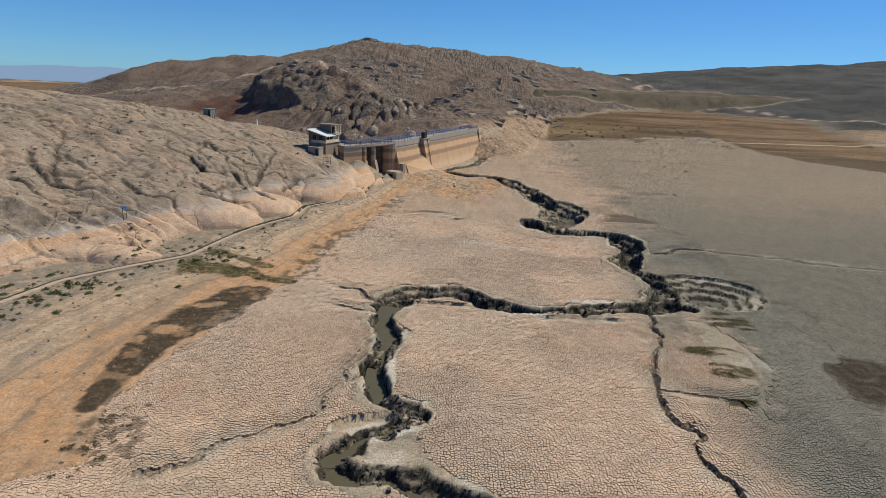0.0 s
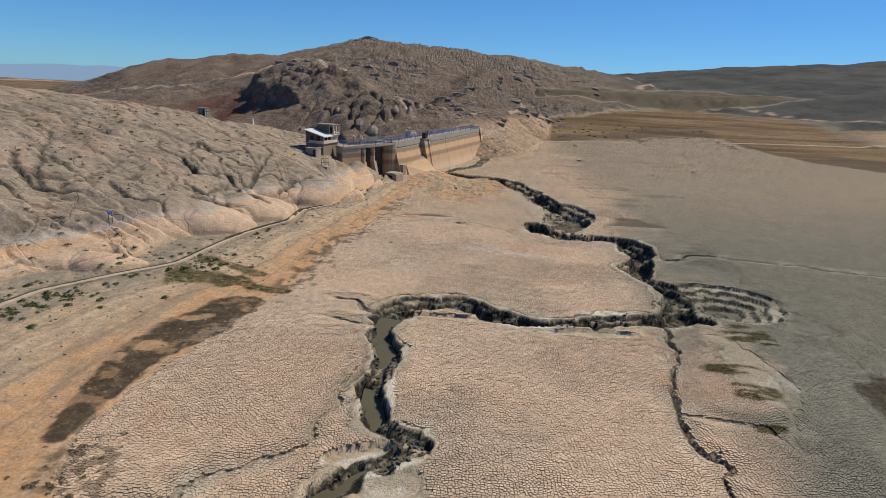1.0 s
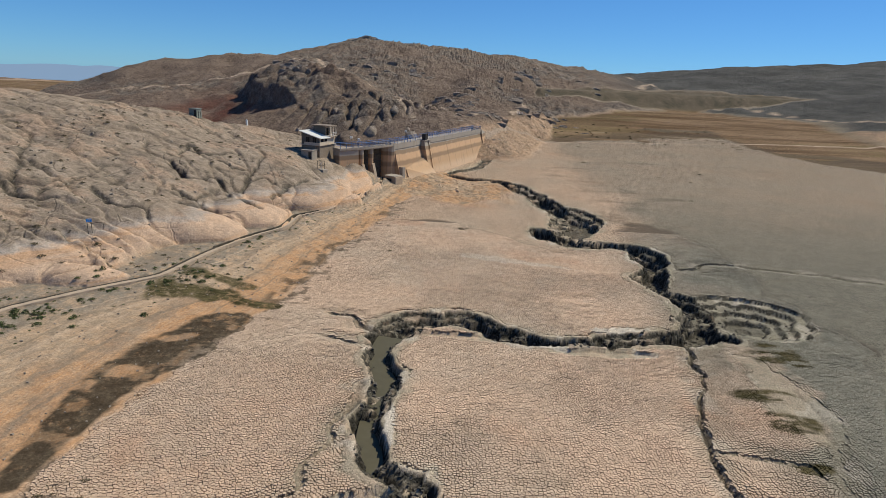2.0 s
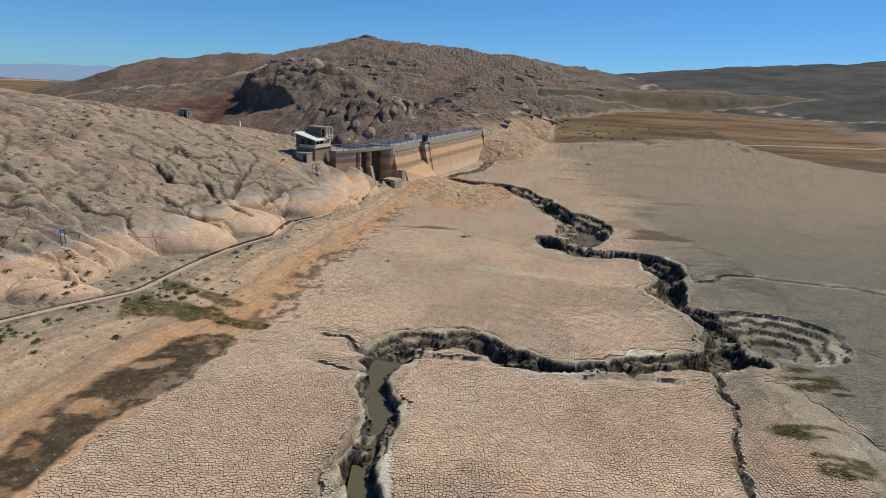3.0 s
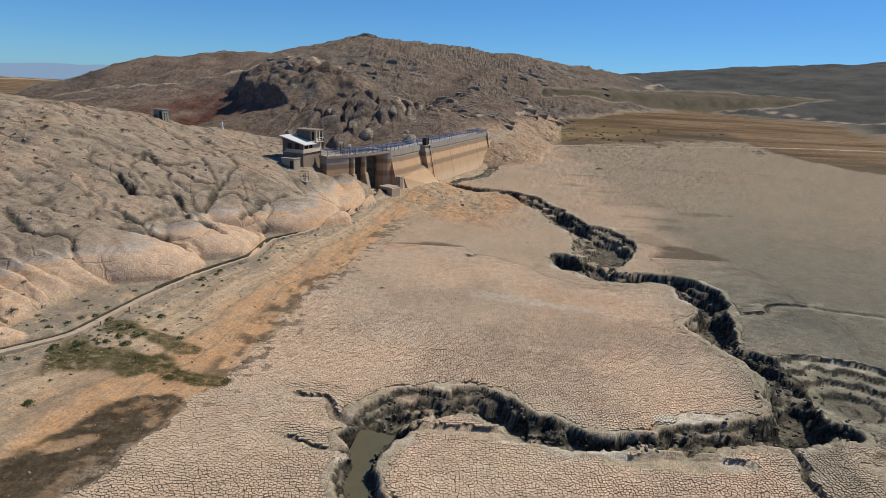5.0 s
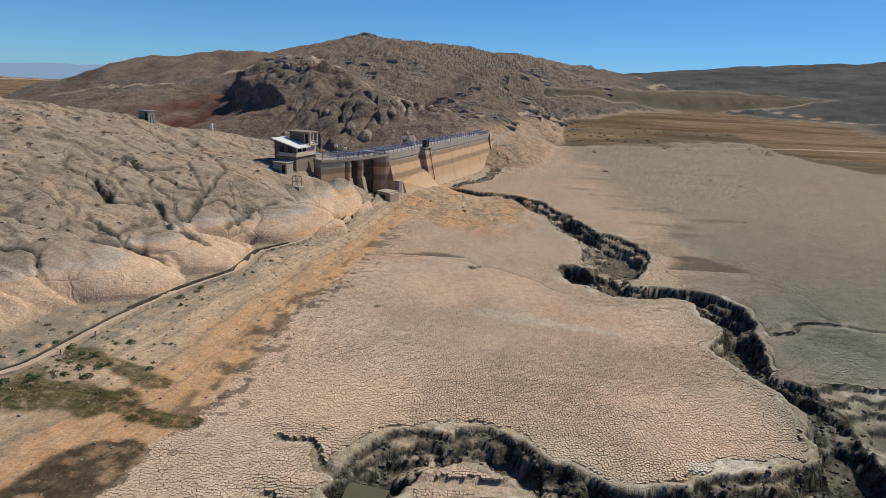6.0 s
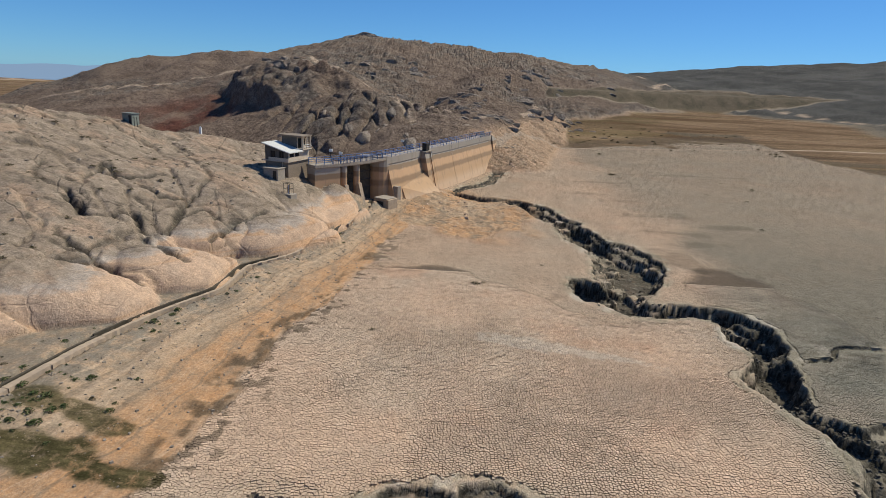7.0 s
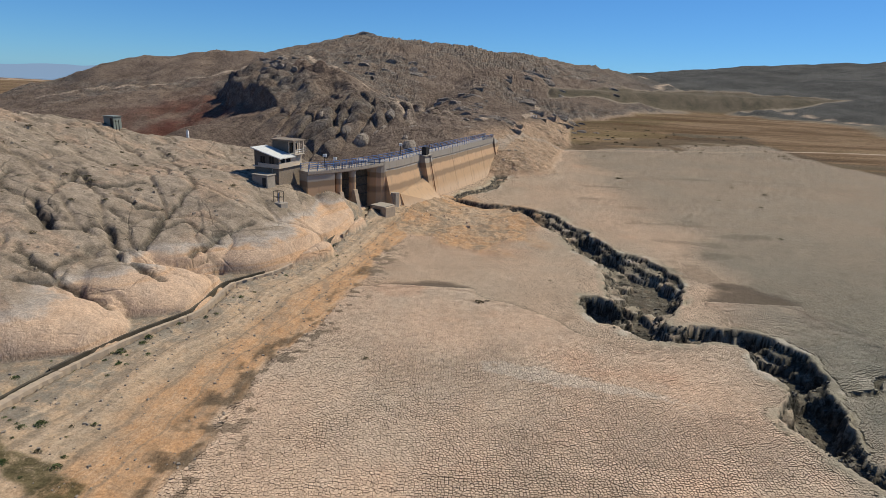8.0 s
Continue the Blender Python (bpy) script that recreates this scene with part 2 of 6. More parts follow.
def gullies(x, y):
    """Depth of the gullies, how dark their floors and walls are coloured, and a band of bare rim round them."""
    depth, wet_dark, rim = np.zeros(x.shape), np.zeros(x.shape), np.zeros(x.shape)
    near = (x > -40) & (x < 112) & (y > 20) & (y < 290)
    px, py = x[near], y[near]
    wx = px + 0.55 * fbm(px, py, 3.2, 3, 31) + 0.13 * vnoise(px / 0.8, py / 0.8, 35)
    wy = py + 0.55 * fbm(px, py, 3.2, 3, 41) + 0.13 * vnoise(px / 0.8, py / 0.8, 45)
    dep, we, ri = np.zeros(px.shape), np.zeros(px.shape), np.zeros(px.shape)
    f1, gap, cell, lean = worley(px / 1.3, py / 0.9, 59)
    f1b, gapb, cellb, leanb = worley(px / 0.6, py / 0.5, 63)
    wander = smooth(-0.35, 0.45, fbm(px, py, 4.5, 2, 51))
    broken = 0.6 * (cell - 0.5) + 0.4 * lean + 0.08 * (cellb - 0.5)
    ledges = [(0.0, 0.34, 0.0)]
    for off, share, seed in ((0.30, 0.33, 301), (0.62, 0.33, 307)):
        f1c, gapc, cellc, leanc = worley(px / 1.9, py / 1.3, seed)
        ledges.append((off, share, 0.45 * fbm(px, py, 2.6, 3, seed + 2) + 0.4 * (cellc - 0.5)))
    for line, deep in ((STREAM, 1.55), (ARM, 2.1), (GORGE_S, 2.7), (GORGE_N, 2.5), (OUTLET, 0.6)):
        d, (w,), _ = along(wx, wy, curved(line), 11)
        inside = w * (1 + 0.14 * vnoise(px / 5.5, py / 5.5, 55)) + 0.26 * (cell - 0.5) + 0.06 * (cellb - 0.5) - d
        bed, scarp, floor = np.zeros(px.shape), np.zeros(px.shape), np.zeros(px.shape)
        # ledges that step down from the rim, each with an edge of its own
        for off, share, lip in ledges:
            edge = inside - off * w * (0.35 + 1.1 * wander) - lip
            bed = bed + share * deep * smooth(-0.02, 0.32, edge) + 0.05 * deep * smooth(0.3, 1.6, edge)
            # steep faces take the dark colour, which deepens their shade
            scarp = np.maximum(scarp, smooth(-0.05, 0.10, edge) * smooth(0.75, 0.4, edge))
            floor = smooth(0.2, 0.5, edge)
        bed = bed - 0.5 * broken * smooth(0.1, 0.5, inside) * (1 - floor) + 0.10 * fbm(px, py, 1.1, 3, 57) * smooth(0, 0.5, inside)
        dep = np.maximum(dep, np.where(inside > -0.05, bed, 0))
        we = np.maximum(we, smooth(-0.02, 0.14, inside) * np.clip(np.maximum(np.maximum(scarp, 0.8 * floor), 0.45 + 0.5 * fbm(px, py, 2.0, 3, 66)), 0, 1))
        ri = np.maximum(ri, smooth(-1.8, -0.3, inside + 0.5 * vnoise(px / 2.5, py / 2.5, 58)))
        # slumped strips parted from the bank by hairline scars
        scar = np.abs(inside + 0.55 + 0.3 * vnoise(px / 3.1, py / 3.1, 65))
        dep = np.maximum(dep, 0.32 * smooth(0.16, 0.03, scar) * smooth(0.1, 0.35, fbm(px, py, 6.5, 2, 69)) * (inside < 0))
    for line, deep in ((CRACK_W, 0.35), (CRACK_E, 0.6), (CRACK_E2, 0.3), (CRACK_E3, 0.12), (CRACK_N, 0.55), (CRACK_A, 0.45), (CRACK_B, 0.45)):
        d, (w,), _ = along(wx, wy, curved(line), 9)
        r = d / (0.62 * w * (1 + 0.45 * vnoise(px / 2.1, py / 2.1, 61)))
        dep = np.maximum(dep, deep * smooth(1.15, 0.35, r) + 0.22 * smooth(w + 2.0, w, d))
        we = np.maximum(we, min(0.8, 1.4 * deep) * smooth(1.0, 0.6, r))
        ri = np.maximum(ri, 0.55 * smooth(w + 2.2, w, d))
    # slumped bank with curved steps east of the gorge
    cx, cy = (px - 43.0) / 8.9, (py - 89.0) / 7.9
    r = np.hypot(cx, cy) + 0.07 * fbm(px, py, 3.5, 3, 71)
    turn = (1 - r) * 4.2 + 0.14 * vnoise(px / 1.2, py / 1.2, 79) + 0.35 * fbm(px, py, 5, 3, 81)
    step = np.floor(turn) + smooth(0.76, 1.0, turn % 1.0)
    slump = np.where(r < 1.05, 0.62 * np.clip(step + 1, 0, 4) + 0.14 * fbm(px, py, 1.3, 3, 77), 0)
    dep = np.maximum(dep, slump)
    # risers of the slump coloured dark for their shade as well
    we = np.maximum(we, 0.9 * smooth(1.06, 1.02, r) * np.maximum(smooth(0.62, 0.8, turn % 1.0), 0.6 * smooth(0.5, 0.3, r)))
    ri = np.maximum(ri, smooth(1.12, 1.0, r))
    ri = np.maximum(ri, 0.8 * smooth(1.0, 0.7, np.hypot((px - 36.5) / 3.6, (py - 66) / 12) + 0.2 * fbm(px, py, 3, 3, 85)))
    # low mud terraces on the inside of the bends
    for cx, cy, rx, ry, turn, low in ((-6.8, 47.0, 3.2, 1.2, 25, 0.75), (-3.4, 43.0, 3.4, 2.0, 25, 0.3), (4.0, 77.3, 9.0, 1.0, -3, 0.5), (19.0, 74.8, 7.0, 1.2, 2, 0.5), (-6.9, 63.5, 1.6, 2.2, 0, 0.7)):
        c, s = math.cos(radians(turn)), math.sin(radians(turn))
        q = np.hypot(((px - cx) * c + (py - cy) * s) / rx, (-(px - cx) * s + (py - cy) * c) / ry) + 0.2 * fbm(px, py, 2.2, 3, 83)
        dep = np.maximum(dep, low * smooth(1.0, 0.86, q) + 0.05 * fbm(px, py, 0.9, 2, 87))
        ri = np.maximum(ri, smooth(1.15, 0.95, q))
    depth[near], wet_dark[near], rim[near] = np.maximum(dep, 0), we, ri
    return depth, wet_dark, rim


def terrain(x, y, detail=True):
    """Height of the land and its kinds of ground."""
    z = {}
    shore, canal = np.interp(y, SHORE_Y, SHORE_X), np.interp(y, CANAL_Y, CANAL_X)
    foot = np.interp(y, FOOT_Y, FOOT_W)
    # dry bed and the flats that rise beyond it
    bed = 0.10 * fbm(x, y, 24, 3, 3) + 14 * smooth(325, 505, y) + 0.35 * fbm(x, y, 60, 3, 5) * smooth(230, 330, y)
    edge = np.interp(x, [40, 62, 95, 180, 262, 350, 520, 900], [620, 490, 508, 545, 565, 590, 610, 640]) + 3 * fbm(x, y, 70, 2, 9)
    bank = smooth(-26, 6, y - edge) * smooth(52, 70, x)
    bed = bed + bank * (28 + 0.012 * np.maximum(y - 520, 0) - bed)
    # valley below the dam
    dam_x = np.interp(y, [p[1] for p in DAM_LINE], [p[0] for p in DAM_LINE])
    west = smooth(0.6, -1.4, x - dam_x) * (y > 166)
    low = -7 - 13 * smooth(250, 800, y) - 110 * smooth(1600, 3000, y)
    low_mask = west * smooth(1, -1, x - 14 - 0.12 * (y - 258))
    base = bed * (1 - low_mask) + low * low_mask
    # shore and slope on the near side
    t = np.clip((shore - x) / np.maximum(shore - canal, 1), 0, 1)
    beach = 1.9 * t ** 1.15 + (0.10 * fbm(x, y, 5, 3, 13) + 0.09 * vnoise(t * 11 + 1.1 * fbm(x, y, 12, 3, 14), y / 25, 16) + 0.05 * fbm(x, y, 1.2, 3, 18)) * smooth(0, 0.2, t)
    d = canal - x - foot + 1.9 * fbm(x, y, 15, 2, 17)
    hill = 2.0 + 3.3 * (1 - np.exp(-np.maximum(d, 0) / (5.0 + 13.0 * smooth(106, 97, y)))) + 0.235 * np.maximum(d, 0) + 1.3 * fbm(x, y, 28, 3, 15) * smooth(2, 25, d)
    hill = hill + 2.4 * np.exp(-((x + 37) ** 2 + (y - 165) ** 2) / 90)
    over = (x + 106) * -0.606 + (y - 140) * 0.796
    over = np.maximum(over + 3 * fbm(x, y, 22, 2, 19), 0)
    hill = hill - 0.5 * over ** 2 / (over + 10)
    left = np.where(x > canal - foot - 0.5, beach + (1.9 + 0.1 * t - beach) * smooth(0, -1, x - canal), hill)
    left = np.where(x > shore, -50, left)
    rocky = smooth(0.0, 1.5, d) * (y < 330)
    dome, edge = np.zeros(x.shape), np.zeros(x.shape)
    for cx, cy, turn, ra, rb, zb, rise in DOMES:
        ca, sa = math.cos(radians(turn)), math.sin(radians(turn))
        u, v = ((x - cx) * ca + (y - cy) * sa) / ra, (-(x - cx) * sa + (y - cy) * ca) / rb
        q = np.abs(u) ** 2.8 + np.abs(v) ** 2.8 + 0.10 * fbm(x, y, 5, 2, 23)
        fall = np.clip(((x - cx) * 0.9 - (y - cy) * 0.42) / ra, -1, 1)
        lump = zb + 1.12 * rise * np.clip(1 - q, 0, 1) ** 0.5 * (0.66 - 0.34 * fall)
        left = np.where(q < 1, np.maximum(left, lump), left)
        rocky = np.maximum(rocky, smooth(1.0, 0.9, q))
        dome = np.maximum(dome, smooth(1.1, 0.8, q))
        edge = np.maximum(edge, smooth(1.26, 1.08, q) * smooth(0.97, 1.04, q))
    apron = 6.3 * np.exp(-(((x + 28) / 8) ** 2 + ((y - 176) / 13) ** 2)) + 2.0 * np.exp(-(((x + 21) / 9) ** 2 + ((y - 186) / 11) ** 2)) + 2.2 * np.exp(-(((x + 10) / 6) ** 2 + ((y - 198) / 8) ** 2))
    apron = apron + 4.5 * np.exp(-(((x + 28.5) / 4) ** 2 + ((y - 168) / 6) ** 2))
    base = base + apron * (1 - low_mask)
    side = (y < 330) & (x < shore)
    h = np.where(side, np.maximum(left, np.where(y > 150, base, left)), base)
    # far hills
    far_on, cliff, rough = np.zeros(x.shape), np.zeros(x.shape), smooth(206, 290, y)
    m = y > 205
    if m.any():
        px, py, ph = x[m], y[m], h[m]
        far = np.full(px.shape, -200.0)
        wx = px + 7 * fbm(px, py, 60, 3, 81) * smooth(255, 330, py)
        wy = py + 7 * fbm(px, py, 60, 3, 91) * smooth(255, 330, py)
        for p, q, fall in [(p, q, fall) for line, fall in RIDGES for p, q in zip(line[:-1], line[1:])]:
            dist, (top,), _ = along(wx, wy, (p, q))
            far = softmax(far, top - fall * (np.sqrt(dist * dist + 200) - 14), 2.5)
        far_on[m] = smooth(0.0, 2.5, far - ph)
        far = far + rough[m] * (2.2 * fbm(px, py, 45, 5, 95) * smooth(250, 420, py) - 1.4 * np.abs(fbm(px, py, 18, 4, 99)))
        # undercut cliff over the red gorge
        cd, (step,), cs = along(px + 4 * fbm(px, py, 26, 4, 311), py + 4 * fbm(px, py, 26, 4, 317), [(-168, 446, 0), (-152, 420, 7), (-130, 384, 11), (-108, 350, 11), (-92, 326, 7), (-84, 306, 0)], 70)
        shelf = 12 + step * (1.25 + 0.5 * fbm(px, py, 12, 4, 319)) * smooth(0.0, 3.0, cd) + 0.14 * cd
        far = np.where((cs > 0) & (cd < 60), far + np.maximum(shelf - far, 0) * smooth(0, 4, step) * smooth(60, 40, cd), far)
        h[m] = softmax(ph, far, 1.5)
        cliff[m] = (cs > 0) * smooth(38, 14, cd) * smooth(0, 4, step)
    z["rock"] = np.maximum(rocky * (1 - far_on), far_on)
    z["near_hill"] = rocky * (1 - far_on)
    z["dome"] = dome
    z["far_hill"] = far_on
    z["cliff"] = cliff
    z["beach"] = smooth(0.3, -0.6, x - shore + 0.8 * fbm(x, y, 4, 3, 29)) * (1 - z["rock"]) * (y < 330)
    z["beach"] = np.maximum(z["beach"], far_on * smooth(-14, -4, x - 8 - 0.15 * (y - 258)) * (y < 420))
    fan = smooth(1.1, 0.8, np.hypot((x - 1) / 19, (y - 181) / 24) + 0.2 * fbm(x, y, 9, 4, 331)) * (1 - z["rock"]) * (y < 215)
    z["beach"] = np.maximum(z["beach"], fan)
    t = np.maximum(t, 0.31 * fan + 0.2 * fan * (0.5 + 0.5 * fbm(x, y, 10, 3, 337)))
    z["fan"] = fan
    z["bank"] = bank
    z["past"] = y - np.interp(x, FAR_X, FAR_Y) + 7 * fbm(x, y, 22, 4, 221)
    z["flats"] = smooth(0, 5, z["past"]) * (1 - far_on) * (y > 200)
    z["t"] = t
    # crevices and slabs of the near slope
    if detail:
        m = (rocky > 0) & (y < 260)
        px, py = x[m], y[m]
        qx, qy = px + 1.4 * fbm(px, py, 7, 3, 103), py + 1.4 * fbm(px, py, 7, 3, 107)
        u, v = qx * 0.87 - qy * 0.5, qx * 0.5 + qy * 0.87
        f1, gap, cell, lean = worley(u / 17.0, v / 9.0, 111)
        f1b, gapb, cellb, leanb = worley(u / 6.0, v / 3.0, 117)
        dd = (canal - x - foot)[m]
        bedded = np.exp(-(((px + 53) / 12) ** 4 + ((py - 93) / 9) ** 4)) * (1 - z["dome"][m])
        wild = 1.7 * smooth(15, 2, np.hypot((px + 67) / 1.2, py - 93) + 3 * fbm(px, py, 6, 3, 163)) + 0.35 * smooth(30, 52, dd)
        hgt = 0.3 * (cell - 0.5) + 0.4 * lean - 0.5 * smooth(0.035, 0.0, gap) + 0.2 * smooth(0, 0.12, gap)
        small = 0.4 * (cellb - 0.5) + 0.8 * leanb - 0.35 * smooth(0.06, 0.0, gapb) + 0.15 * smooth(0, 0.2, gapb)
        part_on = smooth(0.05, 0.5, fbm(px, py, 14, 3, 121))
        on_dome = z["dome"][m]
        hgt = hgt * smooth(-1, 4, dd) * (1 - 0.8 * on_dome) + small * (0.08 + 0.25 * part_on + 0.9 * wild) * (1 - 0.8 * bedded) * smooth(-1, 3, dd) * (1 - 0.85 * on_dome)
        beds = ((qx * 0.22 + qy * 0.98 + 0.7 * fbm(px, py, 6, 3, 133)) / 2.9) % 1.0
        cleft = smooth(0.16, 0.08, np.abs(beds - 0.93)) * smooth(-0.35, 0.1, fbm(u * 0.4, v, 4.5, 3, 139))
        hgt = hgt * (1 - 0.8 * bedded) + bedded * (1.1 * (smooth(0, 0.75, beds) - smooth(0.88, 1.0, beds)) - 0.7 * cleft)
        hgt = hgt + (0.14 * fbm(px, py, 1.2, 3, 127) - 0.12 * np.abs(fbm(px, py, 3.0, 4, 129)) * smooth(2, 9, dd)) * (1 - 0.7 * on_dome)
        clear = 1 - np.exp(-(((px + 36) / 8) ** 2 + ((py - 163) / 9) ** 4))
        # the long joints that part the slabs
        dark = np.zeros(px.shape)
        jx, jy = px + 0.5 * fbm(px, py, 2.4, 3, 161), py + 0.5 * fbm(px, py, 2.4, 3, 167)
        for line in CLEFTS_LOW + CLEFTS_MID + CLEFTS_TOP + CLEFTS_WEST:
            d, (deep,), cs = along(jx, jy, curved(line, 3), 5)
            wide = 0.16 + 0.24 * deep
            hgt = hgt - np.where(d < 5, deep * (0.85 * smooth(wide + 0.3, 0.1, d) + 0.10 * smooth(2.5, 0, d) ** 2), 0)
            # joints are darkened too, with the shade of their depth in the colour
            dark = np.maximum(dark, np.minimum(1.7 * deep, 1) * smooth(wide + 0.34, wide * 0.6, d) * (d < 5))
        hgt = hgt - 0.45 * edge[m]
        # foot of each dome darkened, as shade put into the colour
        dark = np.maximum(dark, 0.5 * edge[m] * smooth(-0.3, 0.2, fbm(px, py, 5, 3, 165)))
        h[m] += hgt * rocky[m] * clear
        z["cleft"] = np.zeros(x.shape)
        # gaps coloured dark for soil and for the shade inside them
        gap_dark = (0.7 * smooth(0.04, 0.01, gap) * smooth(-0.2, 0.2, fbm(px, py, 11, 3, 143)) + 0.6 * smooth(0.06, 0.015, gapb) * part_on) * (1 - on_dome)
        z["cleft"][m] = rocky[m] * clear * np.clip(np.maximum(np.maximum(gap_dark * (1 - bedded), 1.0 * bedded * cleft), 0.9 * dark), 0, 1)
        # hard joints of the far outcrops
        m = (far_on > 0) & (y < 760) & (x < 260)
        px, py = x[m], y[m]
        qx, qy = px + 5 * fbm(px, py, 26, 3, 131), py + 5 * fbm(px, py, 26, 3, 137)
        u, v = qx * 0.8 + qy * 0.6, -qx * 0.6 + qy * 0.8
        f1, gap, cell, lean = worley(u / 22, v / 11, 141)
        f1b, gapb, cellb, leanb = worley(u / 8, v / 4.5, 147)
        out = smooth(-0.15, 0.5, fbm(px, py, 90, 3, 151) + 0.7 * np.exp(-(((px + 35) / 60) ** 2 + ((py - 300) / 60) ** 2)))
        near_by = smooth(380, 300, py)
        lx, ly = px + 3 * fbm(px, py, 15, 2, 171), py + 4 * fbm(px, py, 15, 2, 173)
        f1c, gapc, cellc, leanc = worley(lx / 7.5, ly / 13.0, 177)
        lobes = (4.6 * smooth(0.0, 0.42, gapc) ** 0.7 + 2.2 * (cellc - 0.5) - 1.6) * near_by
        strata = ((u * 0.55 + 0.18 * h[m] + 3 * fbm(px, py, 30, 3, 181)) / 9.0) % 1.0
        ledges = (1.1 * strata - 2.6 * smooth(0.86, 1.0, strata) * strata) * (1 - near_by) * smooth(-0.3, 0.3, fbm(px, py, 50, 3, 183))
        h[m] += far_on[m] * rough[m] * out * ((0.5 + 0.3 * near_by) * 1.4 * (1 - near_by) * (cell - 0.4 + 2.2 * lean) + lobes) + far_on[m] * rough[m] * (ledges + (0.5 + out) * 0.8 * fbm(px, py, 9, 4, 155) * (1 - 0.5 * near_by) - 1.2 * (1 - near_by) * smooth(0.12, 0, gapb) * out)
        z["crag"] = np.zeros(x.shape)
        z["crag"][m] = np.maximum(out, z["cliff"][m]) * far_on[m]
    trench = smooth(0.95, 0.6, np.abs(x - canal - 0.1) * 0.85) * (y > 45) * (y < 186)
    h = h - 1.35 * trench * (x < shore)
    depth, wet_dark, rim = gullies(x, y)
    h = h + z["fan"] * (0.35 * fbm(x, y, 7, 4, 341) + 0.25 * np.abs(fbm(x, y, 2.2, 3, 347)))
    open_bed = (1 - z["beach"] * (1 - z["fan"])) * (1 - z["rock"])
    h = h - depth * open_bed
    z["gully"], z["rim"] = wet_dark * open_bed, rim * open_bed
    z["mud"] = open_bed * (1 - z["fan"]) * (1 - z["flats"]) * (1 - low_mask)
    return h, z


# ---- materials ----
class Nodes:
    """Short words for building one node material."""

    def __init__(self, name, roughness=0.9, shine=0.2):
        self.mat = bpy.data.materials.new(name)
        self.mat.use_nodes = True
        self.tree = self.mat.node_tree
        self.bsdf = self.tree.nodes["Principled BSDF"]
        self.bsdf.inputs["Roughness"].default_value = roughness
        self.bsdf.inputs["Specular IOR Level"].default_value = shine
        self.place = self.add("ShaderNodeNewGeometry").outputs["Position"]

    def add(self, kind, **sockets):
        n = self.tree.nodes.new(kind)
        for k, v in sockets.items():
            self.put(n.inputs[k], v)
        return n

    def put(self, socket, v):
        if isinstance(v, bpy.types.NodeSocket):
            self.tree.links.new(v, socket)
        elif isinstance(v, tuple) and len(v) == 3 and socket.type == "RGBA":
            socket.default_value = (*v, 1)
        else:
            socket.default_value = v

    def math(self, op, a, b=0.0, clamp=False):
        n = self.tree.nodes.new("ShaderNodeMath")
        n.operation, n.use_clamp = op, clamp
        self.put(n.inputs[0], a), self.put(n.inputs[1], b)
        return n.outputs[0]

    def mix(self, f, a, b, mode="MIX"):
        n = self.tree.nodes.new("ShaderNodeMix")
        n.data_type, n.blend_type = "RGBA", mode
        self.put(n.inputs[0], f), self.put(n.inputs[6], a), self.put(n.inputs[7], b)
        return n.outputs[2]

    def ramp(self, v, lo, hi):
        n = self.tree.nodes.new("ShaderNodeMapRange")
        n.interpolation_type = "SMOOTHSTEP"
        for k, s in enumerate((v, lo, hi, 0.0, 1.0)):
            self.put(n.inputs[k], s)
        return n.outputs[0]

    def scaled(self, sx, sy, sz, turn=0.0, source=None):
        n = self.tree.nodes.new("ShaderNodeMapping")
        n.inputs["Scale"].default_value, n.inputs["Rotation"].default_value = (sx, sy, sz), (0, 0, radians(turn))
        self.put(n.inputs[0], source or self.place)
        return n.outputs[0]

    def noise(self, scale, detail=5.0, rough=0.6, at=None, warp=0.0):
        n = self.tree.nodes.new("ShaderNodeTexNoise")
        self.put(n.inputs["Vector"], at or self.place)
        n.inputs["Scale"].default_value, n.inputs["Detail"].default_value = scale, detail
        n.inputs["Roughness"].default_value, n.inputs["Distortion"].default_value = rough, warp
        return n.outputs[0]

    def cells(self, scale, feature="F1", at=None):
        n = self.tree.nodes.new("ShaderNodeTexVoronoi")
        n.feature = feature
        self.put(n.inputs["Vector"], at or self.place)
        n.inputs["Scale"].default_value = scale
        return n

    def attr(self, name):
        n = self.tree.nodes.new("ShaderNodeAttribute")
        n.attribute_name = name
        s = self.tree.nodes.new("ShaderNodeSeparateColor")
        self.tree.links.new(n.outputs["Color"], s.inputs[0])
        return [*s.outputs, n.outputs["Alpha"]]

    def finish(self, colour, bump=None, depth=0.05, strength=0.8, rough=None):
        self.put(self.bsdf.inputs["Base Color"], colour)
        if bump is not None:
            b = self.add("ShaderNodeBump", Strength=strength, Distance=depth, Height=bump)
            self.put(self.bsdf.inputs["Normal"], b.outputs[0])
        if rough is not None:
            self.put(self.bsdf.inputs["Roughness"], rough)
        return self.mat


